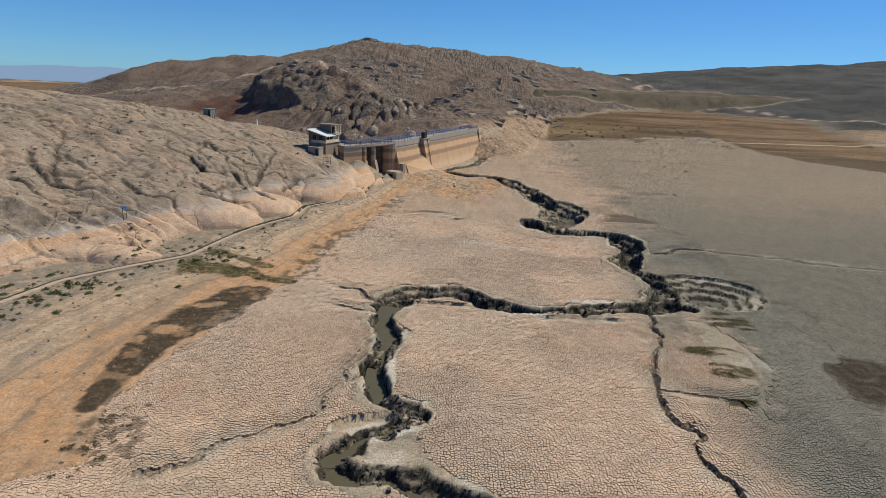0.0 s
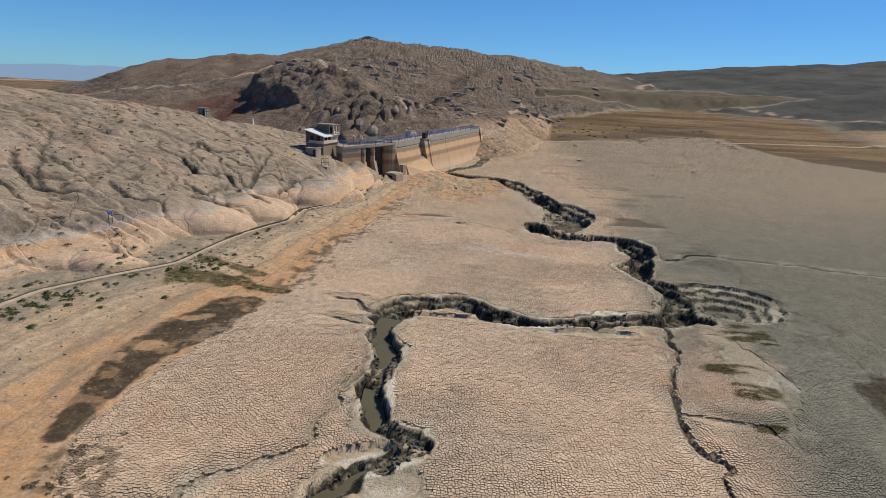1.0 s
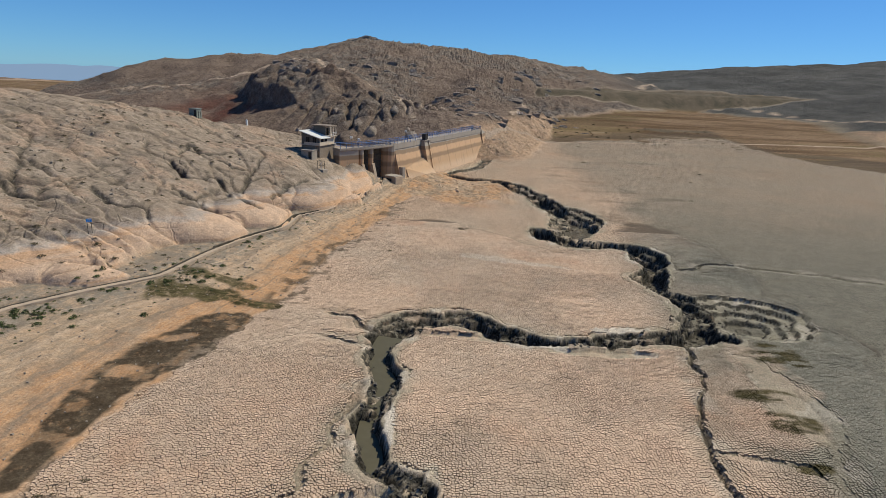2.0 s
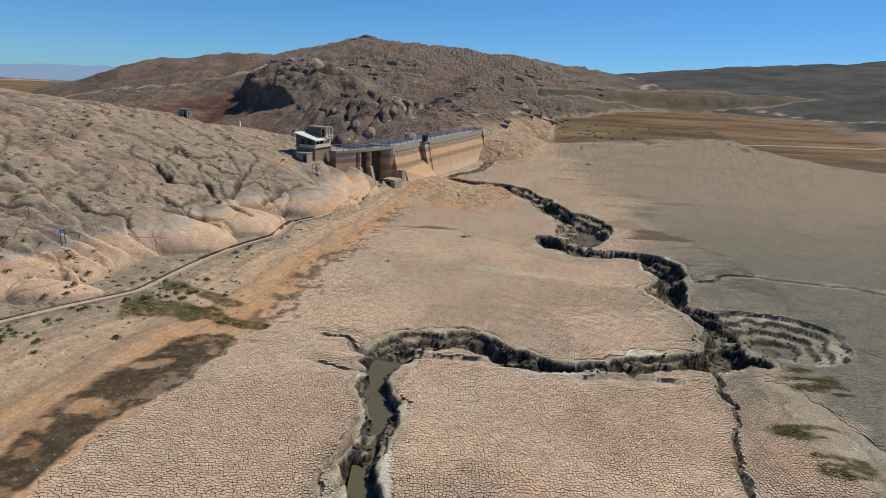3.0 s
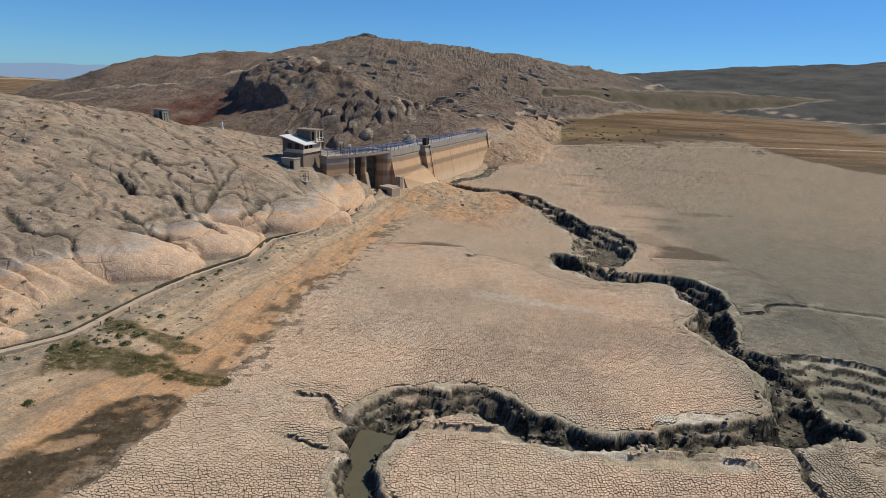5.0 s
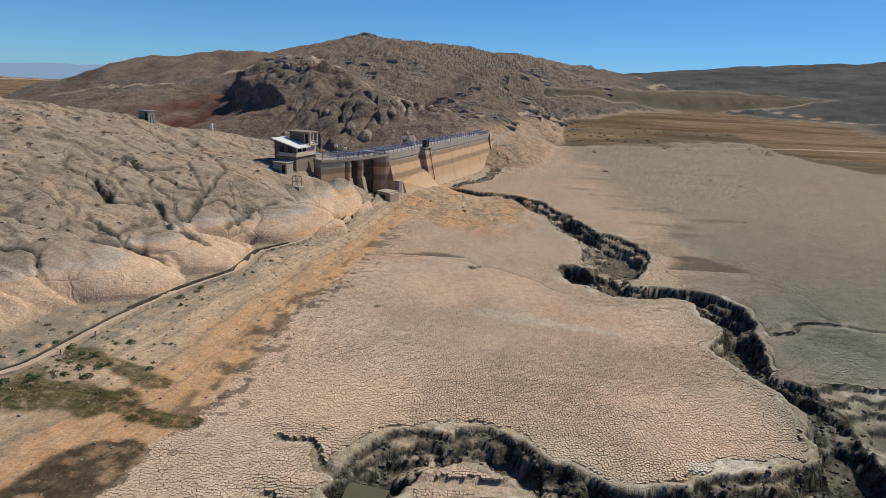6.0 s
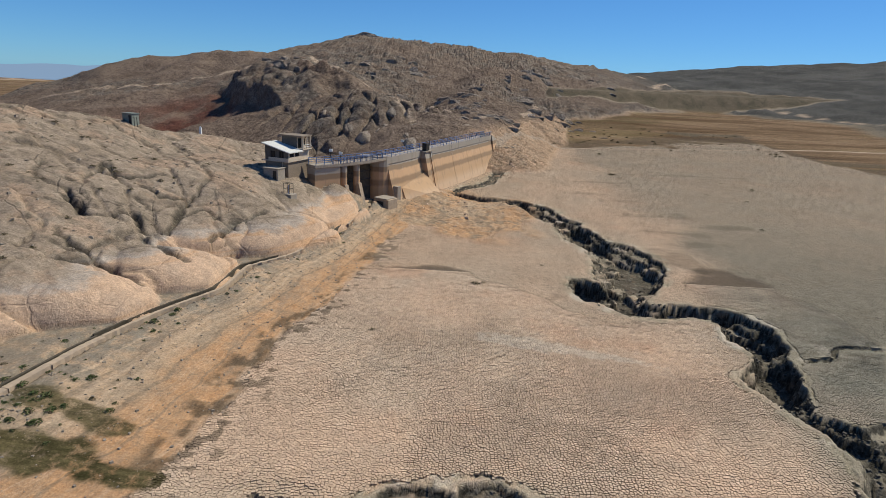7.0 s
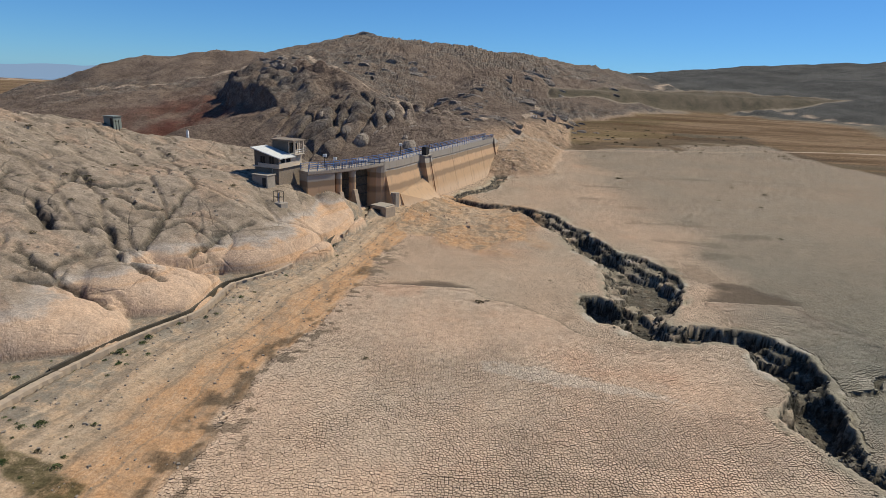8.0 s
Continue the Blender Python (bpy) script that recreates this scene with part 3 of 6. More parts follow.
def land_material():
    n = Nodes("land", 0.95, 0.03)
    rock, damp, grey, algae = n.attr("zone_a")
    beach, soil, red, mud = n.attr("zone_b")
    track, pale, crag, gully = n.attr("zone_c")
    fade, rim, flats, plates = n.attr("zone_d")
    big, mid, fine = n.noise(0.035, 5), n.noise(0.3, 6, 0.65), n.noise(3.0, 6, 0.7)
    grain = n.noise(14.0, 4, 0.75)
    z = n.add("ShaderNodeSeparateXYZ", Vector=n.place).outputs[2]
    # dried mud, tan to grey
    tan = n.mix(n.ramp(big, 0.35, 0.65), (0.57, 0.392, 0.27), (0.49, 0.368, 0.266))
    tan = n.mix(n.math("MULTIPLY", n.ramp(mid, 0.5, 0.75), 0.5), tan, (0.56, 0.425, 0.315))
    tan = n.mix(n.math("MULTIPLY", n.ramp(n.noise(0.085, 5, 0.65), 0.45, 0.65), 0.5), tan, (0.44, 0.315, 0.22))
    tan = n.mix(n.math("MULTIPLY", n.ramp(n.noise(0.05, 4, 0.6), 0.56, 0.7), 0.6), tan, (0.55, 0.335, 0.215))
    gry = n.mix(n.ramp(mid, 0.3, 0.7), (0.24, 0.215, 0.165), (0.192, 0.174, 0.136))
    bed = n.mix(grey, tan, gry)
    # cracks between the plates where single plates are too far to be told apart
    bent = n.add("ShaderNodeVectorMath", **{}).outputs[0]
    vm = bent.node
    vm.operation = "ADD"
    n.put(vm.inputs[0], n.scaled(1, 1, 0.0))
    wob = n.add("ShaderNodeTexNoise", Scale=1.3, Detail=2.0)
    n.put(wob.inputs["Vector"], n.place)
    sc = n.add("ShaderNodeVectorMath")
    sc.operation = "SCALE"
    n.put(sc.inputs[0], wob.outputs["Color"])
    sc.inputs["Scale"].default_value = 0.5
    n.put(vm.inputs[1], sc.outputs[0])
    crack = n.cells(2.9, "DISTANCE_TO_EDGE", bent).outputs["Distance"]
    line = n.math("SUBTRACT", 1.0, n.ramp(crack, 0.018, 0.09))
    line = n.math("MULTIPLY", n.math("MULTIPLY", line, fade), n.math("MULTIPLY", mud, n.math("SUBTRACT", 1.0, n.math("MAXIMUM", rim, damp))))
    bed = n.mix(n.math("MULTIPLY", line, 0.85), bed, (0.085, 0.068, 0.052))
    # thin brown drift lines left by the falling water
    drift = n.noise(0.055, 5, 0.6, n.scaled(0.6, 1.7, 1, 24), 1.2)
    thin = n.math("MULTIPLY", n.ramp(drift, 0.49, 0.52), n.math("SUBTRACT", 1.0, n.ramp(drift, 0.53, 0.57)))
    thin = n.math("MULTIPLY", thin, n.ramp(n.noise(0.03, 3), 0.46, 0.58))
    bed = n.mix(n.math("MULTIPLY", n.math("MULTIPLY", thin, mud), n.math("MULTIPLY", n.ramp(mid, 0.3, 0.6), 0.25)), bed, (0.17, 0.13, 0.085))
    # joint floors darker, for damper soil and the shade put into their colour
    bed = n.mix(n.math("MULTIPLY", plates, 0.9), bed, (0.085, 0.064, 0.047))
    # bare, smoothed rims of the gullies
    bed = n.mix(n.math("MULTIPLY", rim, n.ramp(mid, 0.3, 0.6)), bed, (0.29, 0.25, 0.18))
    bed = n.mix(pale, bed, (0.56, 0.48, 0.39))
    # beach of silt and gravel in bands along the falling shore
    n1 = n.add("ShaderNodeTexNoise", Scale=1.0, Detail=4.0, Roughness=0.6)
    n1.noise_dimensions = "1D"
    n.put(n1.inputs["W"], n.math("ADD", n.math("MULTIPLY", red, 11.0), n.math("MULTIPLY", n.noise(0.1, 4, 0.6), 2.2)))
    band = n1.outputs[0]
    at_t = n.math("ADD", red, n.math("MULTIPLY", n.math("SUBTRACT", n.noise(0.12, 5, 0.6), 0.5), 0.55))
    patch, grit = n.noise(0.5, 7, 0.75), n.noise(1.5, 7, 0.8)
    sand = n.mix(n.ramp(patch, 0.35, 0.65), (0.44, 0.24, 0.12), (0.385, 0.24, 0.14))
    sand = n.mix(n.ramp(at_t, 0.30, 0.52), sand, n.mix(n.ramp(patch, 0.4, 0.6), (0.42, 0.285, 0.18), (0.32, 0.235, 0.16)))
    sand = n.mix(n.math("MULTIPLY", n.ramp(at_t, 0.62, 0.85), n.ramp(patch, 0.3, 0.6)), sand, (0.215, 0.18, 0.14))
    sand = n.mix(n.math("MULTIPLY", n.ramp(band, 0.53, 0.66), 0.5), sand, (0.50, 0.36, 0.245))
    sand = n.mix(n.math("MULTIPLY", n.math("SUBTRACT", 1.0, n.ramp(band, 0.34, 0.46)), 0.6), sand, (0.20, 0.15, 0.105))
    sand = n.mix(n.math("MULTIPLY", n.ramp(grit, 0.5, 0.66), 0.45), sand, (0.16, 0.118, 0.083))
    sand = n.mix(n.math("MULTIPLY", n.ramp(n.noise(0.22, 6, 0.7, n.scaled(1.5, 0.35, 1, 10)), 0.5, 0.62), 0.5), sand, (0.20, 0.155, 0.115))
    sand = n.mix(n.math("MULTIPLY", n.ramp(n.noise(2.6, 6, 0.8), 0.6, 0.72), 0.6), sand, (0.52, 0.42, 0.32))
    col = n.mix(beach, bed, sand)
    # rock: silt-washed below the old water line, weathered above
    level = n.math("ADD", z, n.math("MULTIPLY", n.noise(0.16, 6, 0.65), 3.2))
    washed = n.mix(n.ramp(mid, 0.35, 0.7), (0.50, 0.335, 0.225), (0.44, 0.31, 0.22))
    washed = n.mix(n.math("MULTIPLY", n.ramp(n.noise(1.1, 3, 0.5, n.scaled(0.02, 0.02, 1.0)), 0.5, 0.62), 0.6), washed, (0.46, 0.26, 0.135))
    washed = n.mix(n.math("MULTIPLY", n.ramp(level, 6.6, 7.3), 0.8), washed, (0.34, 0.305, 0.27))
    aged = n.mix(n.ramp(mid, 0.3, 0.7), (0.235, 0.178, 0.132), (0.335, 0.26, 0.196))
    aged = n.mix(n.math("MULTIPLY", n.ramp(fine, 0.5, 0.8), 0.6), aged, (0.11, 0.085, 0.062))
    aged = n.mix(n.math("MULTIPLY", n.math("SUBTRACT", 1.0, n.ramp(fine, 0.3, 0.44)), 0.6), aged, (0.36, 0.285, 0.21))
    aged = n.mix(n.math("MULTIPLY", n.ramp(n.noise(0.11, 6, 0.7), 0.5, 0.6), 0.6), aged, (0.37, 0.25, 0.172))
    aged = n.mix(n.math("MULTIPLY", n.ramp(n.noise(0.16, 5, 0.65, n.scaled(1, 1.8, 1, 30)), 0.52, 0.62), 0.55), aged, (0.135, 0.105, 0.078))
    aged = n.mix(n.math("MULTIPLY", n.ramp(n.noise(5.5, 4, 0.8), 0.56, 0.68), 0.55), aged, (0.075, 0.06, 0.046))
    stone = n.mix(n.ramp(level, 7.0, 7.9), washed, aged)
    # dark joints and lichen over the rock
    jw = n.add("ShaderNodeTexNoise", Scale=0.35, Detail=4.0)
    n.put(jw.inputs["Vector"], n.place)
    js = n.add("ShaderNodeVectorMath")
    js.operation = "MULTIPLY_ADD"
    n.put(js.inputs[0], jw.outputs["Color"])
    js.inputs[1].default_value = (1.6, 1.6, 1.0)
    n.put(js.inputs[2], n.scaled(1, 1, 0.5))
    j1 = n.cells(0.13, "DISTANCE_TO_EDGE", js.outputs[0]).outputs["Distance"]
    j2 = n.cells(0.55, "DISTANCE_TO_EDGE", js.outputs[0]).outputs["Distance"]
    joint = n.math("MULTIPLY", n.math("SUBTRACT", 1.0, n.ramp(j1, 0.004, 0.022)), n.ramp(n.noise(0.09, 3), 0.42, 0.55))
    joint2 = n.math("MULTIPLY", n.math("SUBTRACT", 1.0, n.ramp(j2, 0.008, 0.04)), n.ramp(n.noise(0.16, 3), 0.5, 0.62))
    joint = n.math("MAXIMUM", joint, n.math("MULTIPLY", joint2, 0.25))
    stone = n.mix(n.math("MULTIPLY", joint, n.math("ADD", 0.08, n.math("MULTIPLY", n.ramp(level, 6.0, 8.0), 0.36))), stone, (0.06, 0.05, 0.042))
    scab = n.ramp(n.noise(1.4, 8, 0.8), 0.5, 0.64)
    stone = n.mix(n.math("MULTIPLY", scab, n.math("ADD", 0.2, n.math("MULTIPLY", n.ramp(level, 6.5, 8.5), 0.35))), stone, n.mix(n.ramp(level, 6.0, 9.0), (0.40, 0.29, 0.21), (0.10, 0.08, 0.062)))
    # far hills: brown scree, grey crags, red soil
    hills = n.mix(n.ramp(big, 0.35, 0.65), (0.17, 0.122, 0.092), (0.23, 0.166, 0.125))
    hills = n.mix(n.math("MULTIPLY", n.ramp(n.noise(0.28, 7, 0.8), 0.5, 0.6), 0.6), hills, (0.085, 0.062, 0.048))
    hills = n.mix(n.math("MULTIPLY", n.ramp(n.noise(1.2, 4, 0.8), 0.52, 0.7), 0.7), hills, (0.115, 0.085, 0.062))
    crags = n.mix(n.ramp(n.noise(0.22, 7, 0.7), 0.35, 0.7), (0.11, 0.09, 0.075), (0.26, 0.21, 0.17))
    hills = n.mix(n.math("MULTIPLY", crag, n.ramp(n.noise(0.12, 4), 0.35, 0.6)), hills, crags)
    hills = n.mix(n.math("MULTIPLY", red, n.ramp(n.noise(0.05, 5, 0.6, n.scaled(1, 0.5, 1, 30)), 0.3, 0.6)), hills, (0.14, 0.062, 0.045))
    silt = n.mix(n.ramp(mid, 0.35, 0.65), (0.45, 0.295, 0.19), (0.31, 0.22, 0.15))
    hills = n.mix(grey, hills, n.mix(n.ramp(n.noise(0.02, 6, 0.7), 0.35, 0.65), (0.066, 0.062, 0.057), (0.105, 0.098, 0.088)))
    hills = n.mix(n.math("MULTIPLY", beach, n.math("SUBTRACT", 1.0, n.ramp(level, 11.5, 15.0))), hills, silt)
    stone = n.mix(soil, stone, hills)
    col = n.mix(rock, col, stone)
    # marshy flats
    band = n.noise(0.06, 7, 0.7, n.scaled(0.12, 1.0, 1, 3), 0.3)
    marsh = n.mix(n.ramp(band, 0.36, 0.62), (0.09, 0.052, 0.026), (0.215, 0.14, 0.084))
    marsh = n.mix(n.math("MULTIPLY", n.ramp(n.noise(0.035, 6, 0.65, n.scaled(0.2, 1, 1)), 0.5, 0.62), 0.5), marsh, (0.16, 0.12, 0.055))
    marsh = n.mix(n.math("MULTIPLY", n.ramp(n.noise(0.05, 6, 0.7, n.scaled(0.1, 1, 1, -2)), 0.6, 0.66), 0.8), marsh, (0.34, 0.26, 0.18))
    marsh = n.mix(n.math("MULTIPLY", n.ramp(n.noise(0.5, 6, 0.8, n.scaled(0.4, 1, 1)), 0.55, 0.65), 0.6), marsh, (0.06, 0.05, 0.025))
    col = n.mix(n.math("MULTIPLY", flats, n.math("SUBTRACT", 1.0, rock)), col, marsh)
    slope = n.mix(n.ramp(n.noise(0.09, 6, 0.7, n.scaled(1, 0.5, 1)), 0.35, 0.65), (0.085, 0.07, 0.048), (0.14, 0.108, 0.075))
    col = n.mix(n.math("MULTIPLY", n.math("MULTIPLY", pale, flats), n.math("SUBTRACT", 1.0, rock)), col, slope)
    # damp ground, algae, wet gully mud with shade put into its colour, worn tracks
    wet_dark = n.mix(n.ramp(n.noise(0.7, 8, 0.8), 0.38, 0.66), (0.03, 0.023, 0.015), (0.085, 0.065, 0.043))
    blot = n.ramp(n.noise(0.55, 8, 0.8), 0.30, 0.47)
    col = n.mix(n.math("MULTIPLY", damp, n.math("ADD", 0.5, n.math("MULTIPLY", blot, 0.5))), col, wet_dark)
    moss = n.mix(n.ramp(n.noise(0.9, 5, 0.7, n.scaled(0.3, 1, 1)), 0.35, 0.65), (0.04, 0.035, 0.015), (0.105, 0.083, 0.04))
    col = n.mix(n.math("MULTIPLY", algae, n.math("ADD", 0.45, n.math("MULTIPLY", n.ramp(n.noise(0.8, 8, 0.8), 0.34, 0.52), 0.55))), col, moss)
    shaded_mud = n.mix(n.ramp(n.noise(1.3, 7, 0.75), 0.38, 0.64), (0.017, 0.015, 0.012), (0.07, 0.062, 0.048))
    shaded_mud = n.mix(n.math("MULTIPLY", n.ramp(n.noise(0.8, 6, 0.75), 0.52, 0.66), 0.75), shaded_mud, (0.21, 0.185, 0.145))
    shaded_mud = n.mix(n.math("MULTIPLY", n.ramp(n.noise(0.3, 4, 0.6), 0.6, 0.7), 0.6), shaded_mud, (0.20, 0.135, 0.088))
    col = n.mix(gully, col, shaded_mud)
    col = n.mix(n.math("MULTIPLY", track, n.ramp(mid, 0.2, 0.45)), col, (0.40, 0.30, 0.22))
    col = n.mix(0.3, col, n.mix(1.0, col, n.mix(grain, (0.35, 0.35, 0.35), (1.5, 1.5, 1.5)), "MULTIPLY"))
    speck = n.ramp(n.noise(4.2, 4, 0.85), 0.3, 0.7)
    col = n.mix(1.0, col, n.mix(speck, (0.74, 0.74, 0.74), (1.24, 1.24, 1.24)), "MULTIPLY")
    speck = n.ramp(n.noise(0.9, 5, 0.85), 0.32, 0.68)
    col = n.mix(n.math("ADD", 0.4, n.math("MULTIPLY", n.math("MAXIMUM", soil, flats), 0.6)), col, n.mix(1.0, col, n.mix(speck, (0.62, 0.62, 0.62), (1.34, 1.34, 1.34)), "MULTIPLY"))
    height = n.math("ADD", n.math("MULTIPLY", fine, 0.5), n.math("MULTIPLY", grain, 0.2))
    coarse = n.math("MULTIPLY", n.math("MULTIPLY", n.noise(0.45, 8, 0.75), rock), n.math("ADD", n.math("MULTIPLY", soil, 9.0), 1.5))
    height = n.math("ADD", height, coarse)
    height = n.math("SUBTRACT", height, n.math("MULTIPLY", line, 1.2))
    height = n.math("SUBTRACT", height, n.math("MULTIPLY", n.math("MULTIPLY", joint, rock), 0.4))
    return n.finish(col, height, 0.16, 1.0, n.math("SUBTRACT", 0.95, n.math("MULTIPLY", n.math("MAXIMUM", damp, gully), 0.25)))


def simple_material(name, a, b, scale=3.0, roughness=0.85, bump=0.02, metal=0.0, stretch=(1, 1, 1)):
    """Two tones of one surface with grain and slight stains."""
    n = Nodes(name, roughness)
    at = n.scaled(*stretch)
    col = n.mix(n.ramp(n.noise(scale, 6, 0.65, at), 0.3, 0.7), a, b)
    col = n.mix(n.math("MULTIPLY", n.ramp(n.noise(scale * 0.17, 4), 0.5, 0.7), 0.35), col, tuple(0.6 * v for v in a))
    n.bsdf.inputs["Metallic"].default_value = metal
    return n.finish(col, n.noise(scale * 5, 4, 0.7), bump, 0.6)


LAND = land_material()


# ---- the land: one sheet to the horizon ----
def spread(spans, low, high, grow_low, grow_high):
    """Grid lines: spans of (from, to, step), widening below and above them."""
    core = [v for a, b, step in spans for v in np.arange(a, b - step / 2, step)]
    out, s, v = [], spans[0][2], core[0]
    while v > low:
        s *= 1 + grow_low
        v -= s
        out.append(v)
    lows, out, s, v = out[::-1], [], spans[-1][2], core[-1]
    while v < high:
        s *= 1 + grow_high
        v += s
        out.append(v)
    return np.array(lows + core + out)


def ellipse(x, y, cx, cy, rx, ry, turn=0.0, ragged=0.35, size=3.0, seed=5):
    c, s = math.cos(radians(turn)), math.sin(radians(turn))
    u, v = ((x - cx) * c + (y - cy) * s) / rx, (-(x - cx) * s + (y - cy) * c) / ry
    return smooth(1.1, 0.8, np.hypot(u, v) + ragged * fbm(x, y, size, 4, seed))


DAMP_W = [(-32.2, 46.8, 1.0), (-32.5, 50, 1.4), (-32.7, 54, 1.9), (-33.1, 60, 2.5), (-31.6, 66, 3.2), (-29.6, 71.5, 3.4), (-27.6, 77, 3.0), (-26.4, 78.6, 1.6)]
DRAIN_A = [(-38.4, 84.9, 2.8), (-32.7, 84.9, 2), (-27.7, 83.6, 1.63), (-23.6, 83.4, 1.13)]
DRAIN_B = [(-37.7, 91.2, 1.51), (-32.7, 89.9, 1.38), (-28.3, 88.3, 1.01)]
SHORE_DAMP = [(-24.5, 83, 1.51), (-23.4, 90.5, 2), (-23.1, 100.6, 1.9), (-21.9, 110.7, 1.38), (-18.9, 123.2, 1.26), (-15.8, 140.8, 1.13), (-13.2, 155.9, 0.88)]
TRACKS = [
    [(-20, 290, 1.4), (-34, 322, 1.6), (-22, 345, 1.5), (-55, 400, 1.8), (-100, 470, 2.2), (-125, 540, 2.4)],
    [(-34, 322, 1.4), (-5, 305, 1.3), (25, 330, 1.2)],
    [(34, 372, 1.6), (46, 405, 1.6), (42, 440, 1.6), (56, 452, 1.6)],
    [(262, 552, 3), (285, 500, 3), (330, 450, 3.5), (420, 430, 3.5), (560, 430, 4)],
    [(-300, 470, 2.2), (-200, 455, 2.2), (-150, 490, 2.2), (-135, 520, 2.0)],
    [(190, 640, 4), (240, 760, 5), (235, 840, 5)],
    [(14, 262, 2.0), (22, 300, 2.0), (45, 335, 1.6), (110, 352, 1.4), (200, 372, 1.3), (330, 372, 1.3)],
]


def zones(x, y, h, z, plates):
    """Four colours of kinds of ground by place."""
    d, (w,), _ = along(x, y, curved(DAMP_W), 9)
    ragged = 1 + 0.15 * fbm(x, y * 0.7, 3.0, 5, 201, 0.66)
    damp = 0.95 * smooth(1.12, 0.95, d / (w * ragged))
    for cx, cy, rx, ry in ((-33.0, 64.0, 2.2, 1.3), (-34.9, 60.4, 1.5, 1.1), (-31.0, 72.0, 2.4, 1.0)):
        damp = damp * (1 - 0.8 * ellipse(x, y, cx, cy, rx, ry, 30, 0.3, 1.6, 209))
    hole = fbm(x, y, 2.6, 5, 207, 0.65)
    damp = damp * (1 - 0.4 * smooth(0.5, 0.75, hole))
    soaked = np.maximum(damp, ellipse(x, y, 51.5, 59, 6.8, 7.0, 0, 0.16, 3, 217))
    z["soaked"] = soaked
    d, (w,), _ = along(x, y, curved(SHORE_DAMP), 9)
    damp = np.maximum(damp, 0.7 * smooth(1.25, 0.6, d / w) * smooth(-0.1, 0.3, fbm(x, y * 0.8, 1.7, 4, 211)))
    d2 = np.where(x > -30, d, 99)
    damp = np.maximum(damp, 0.62 * smooth(8.5, 1.5, d2) * smooth(0.30, 0.40, vnoise(x / 1.1, y / 0.8, 213) * smooth(9, 0, d2)) * (x > np.interp(y, SHORE_Y, SHORE_X)))
    damp = np.maximum(damp, soaked)
    damp = np.maximum(damp, 0.6 * ellipse(x, y, -28.3, 42.2, 3.6, 4.2, 30, 0.5, 2.0, 219) * smooth(-0.4, 0.3, fbm(x, y, 0.9, 3, 223)))
    past = z["past"]
    damp = np.maximum(damp, 0.55 * smooth(0, 4, past) * smooth(34, 16, past - 60 * smooth(165, 200, x)) * smooth(-0.85, -0.3, fbm(x * 0.2, y, 10, 4, 225)) * (x > 18) * (1 - z["rock"]) * (y > 200))
    for cx, cy, rx, ry, turn in ((38, 214, 7, 2.0, 8), (46, 205, 6, 2.2, -6), (49, 188, 8, 2.6, 10), (48, 170, 6, 2.0, -8), (51, 162, 8, 2.4, 12), (60, 178, 10, 1.6, 6), (40, 150, 4, 5.0, 20), (44, 236, 9, 1.8, 4), (96, 262, 30, 1.2, 3)):
        damp = np.maximum(damp, 0.32 * ellipse(x, y, cx, cy, rx, ry, turn, 0.6, 3.5, 227))
    damp = damp * (1 - z["gully"])
    algae = np.zeros(x.shape)
    for line, wgt in ((DRAIN_A, 1.0), (DRAIN_B, 0.9)):
        d, (w,), _ = along(x, y, curved(line), 9)
        algae = np.maximum(algae, wgt * smooth(1.1, 0.7, d / (w * (1 + 0.5 * fbm(x, y, 2.5, 3, 231)))))
    for cx, cy, rx, ry in ((40.6, 76.6, 3.6, 3.4), (34.0, 66.6, 4.6, 1.5), (34.4, 61.6, 3.0, 2.2), (31.9, 54.3, 2.0, 0.9)):
        algae = np.maximum(algae, 1.0 * ellipse(x, y, cx, cy, rx, ry, 6, 0.2, 2.4, 237) * smooth(-0.5, 0.25, fbm(x * 0.25, y, 0.9, 3, 238)))
    algae = np.maximum(algae, 0.3 * ellipse(x, y, 60, 430, 60, 25, 10, 0.5, 30, 239) * z["flats"])
    divide = np.interp(y, [30, 60, 80, 105, 130, 180, 260, 400], [29, 31, 34, 37, 42, 46, 50, 55])
    grey = smooth(-7, 9, x - divide + 5 * fbm(x, y, 18, 4, 241))
    apron = ellipse(x, y, 34.5, 67, 5.0, 13, -22, 0.25, 4, 247)
    grey = grey * (1 - 0.7 * apron)
    grey = np.maximum(grey, 0.12 * smooth(0.1, 0.6, fbm(x, y, 9, 3, 245)) * smooth(-6, 14, x))
    grey = np.where(z["far_hill"] > 0.02, smooth(110, 240, x - 0.1 * (y - 600)), grey)
    grey = np.where(z["far_hill"] > 0.02, grey, grey * (1 - 0.5 * smooth(95, 210, y)))
    red = np.exp(-(((x + 142) / 42) ** 2 + ((y - 368) / 46) ** 2)) * 1.3 * (1 - z["cliff"])
    track = np.zeros(x.shape)
    for line in TRACKS:
        d, (w,), _ = along(x + 2 * fbm(x, y, 14, 2, 251), y, curved(line), 12)
        track = np.maximum(track, smooth(1.2, 0.6, d / w))
    pale = 0.4 * ellipse(x, y, 12, 109.5, 8.5, 1.4, -16, 0.6, 2.5, 257) + 0.45 * smooth(0.35, 0.6, fbm(x, y, 3.0, 4, 261)) * z["rim"] * (1 - z["gully"])
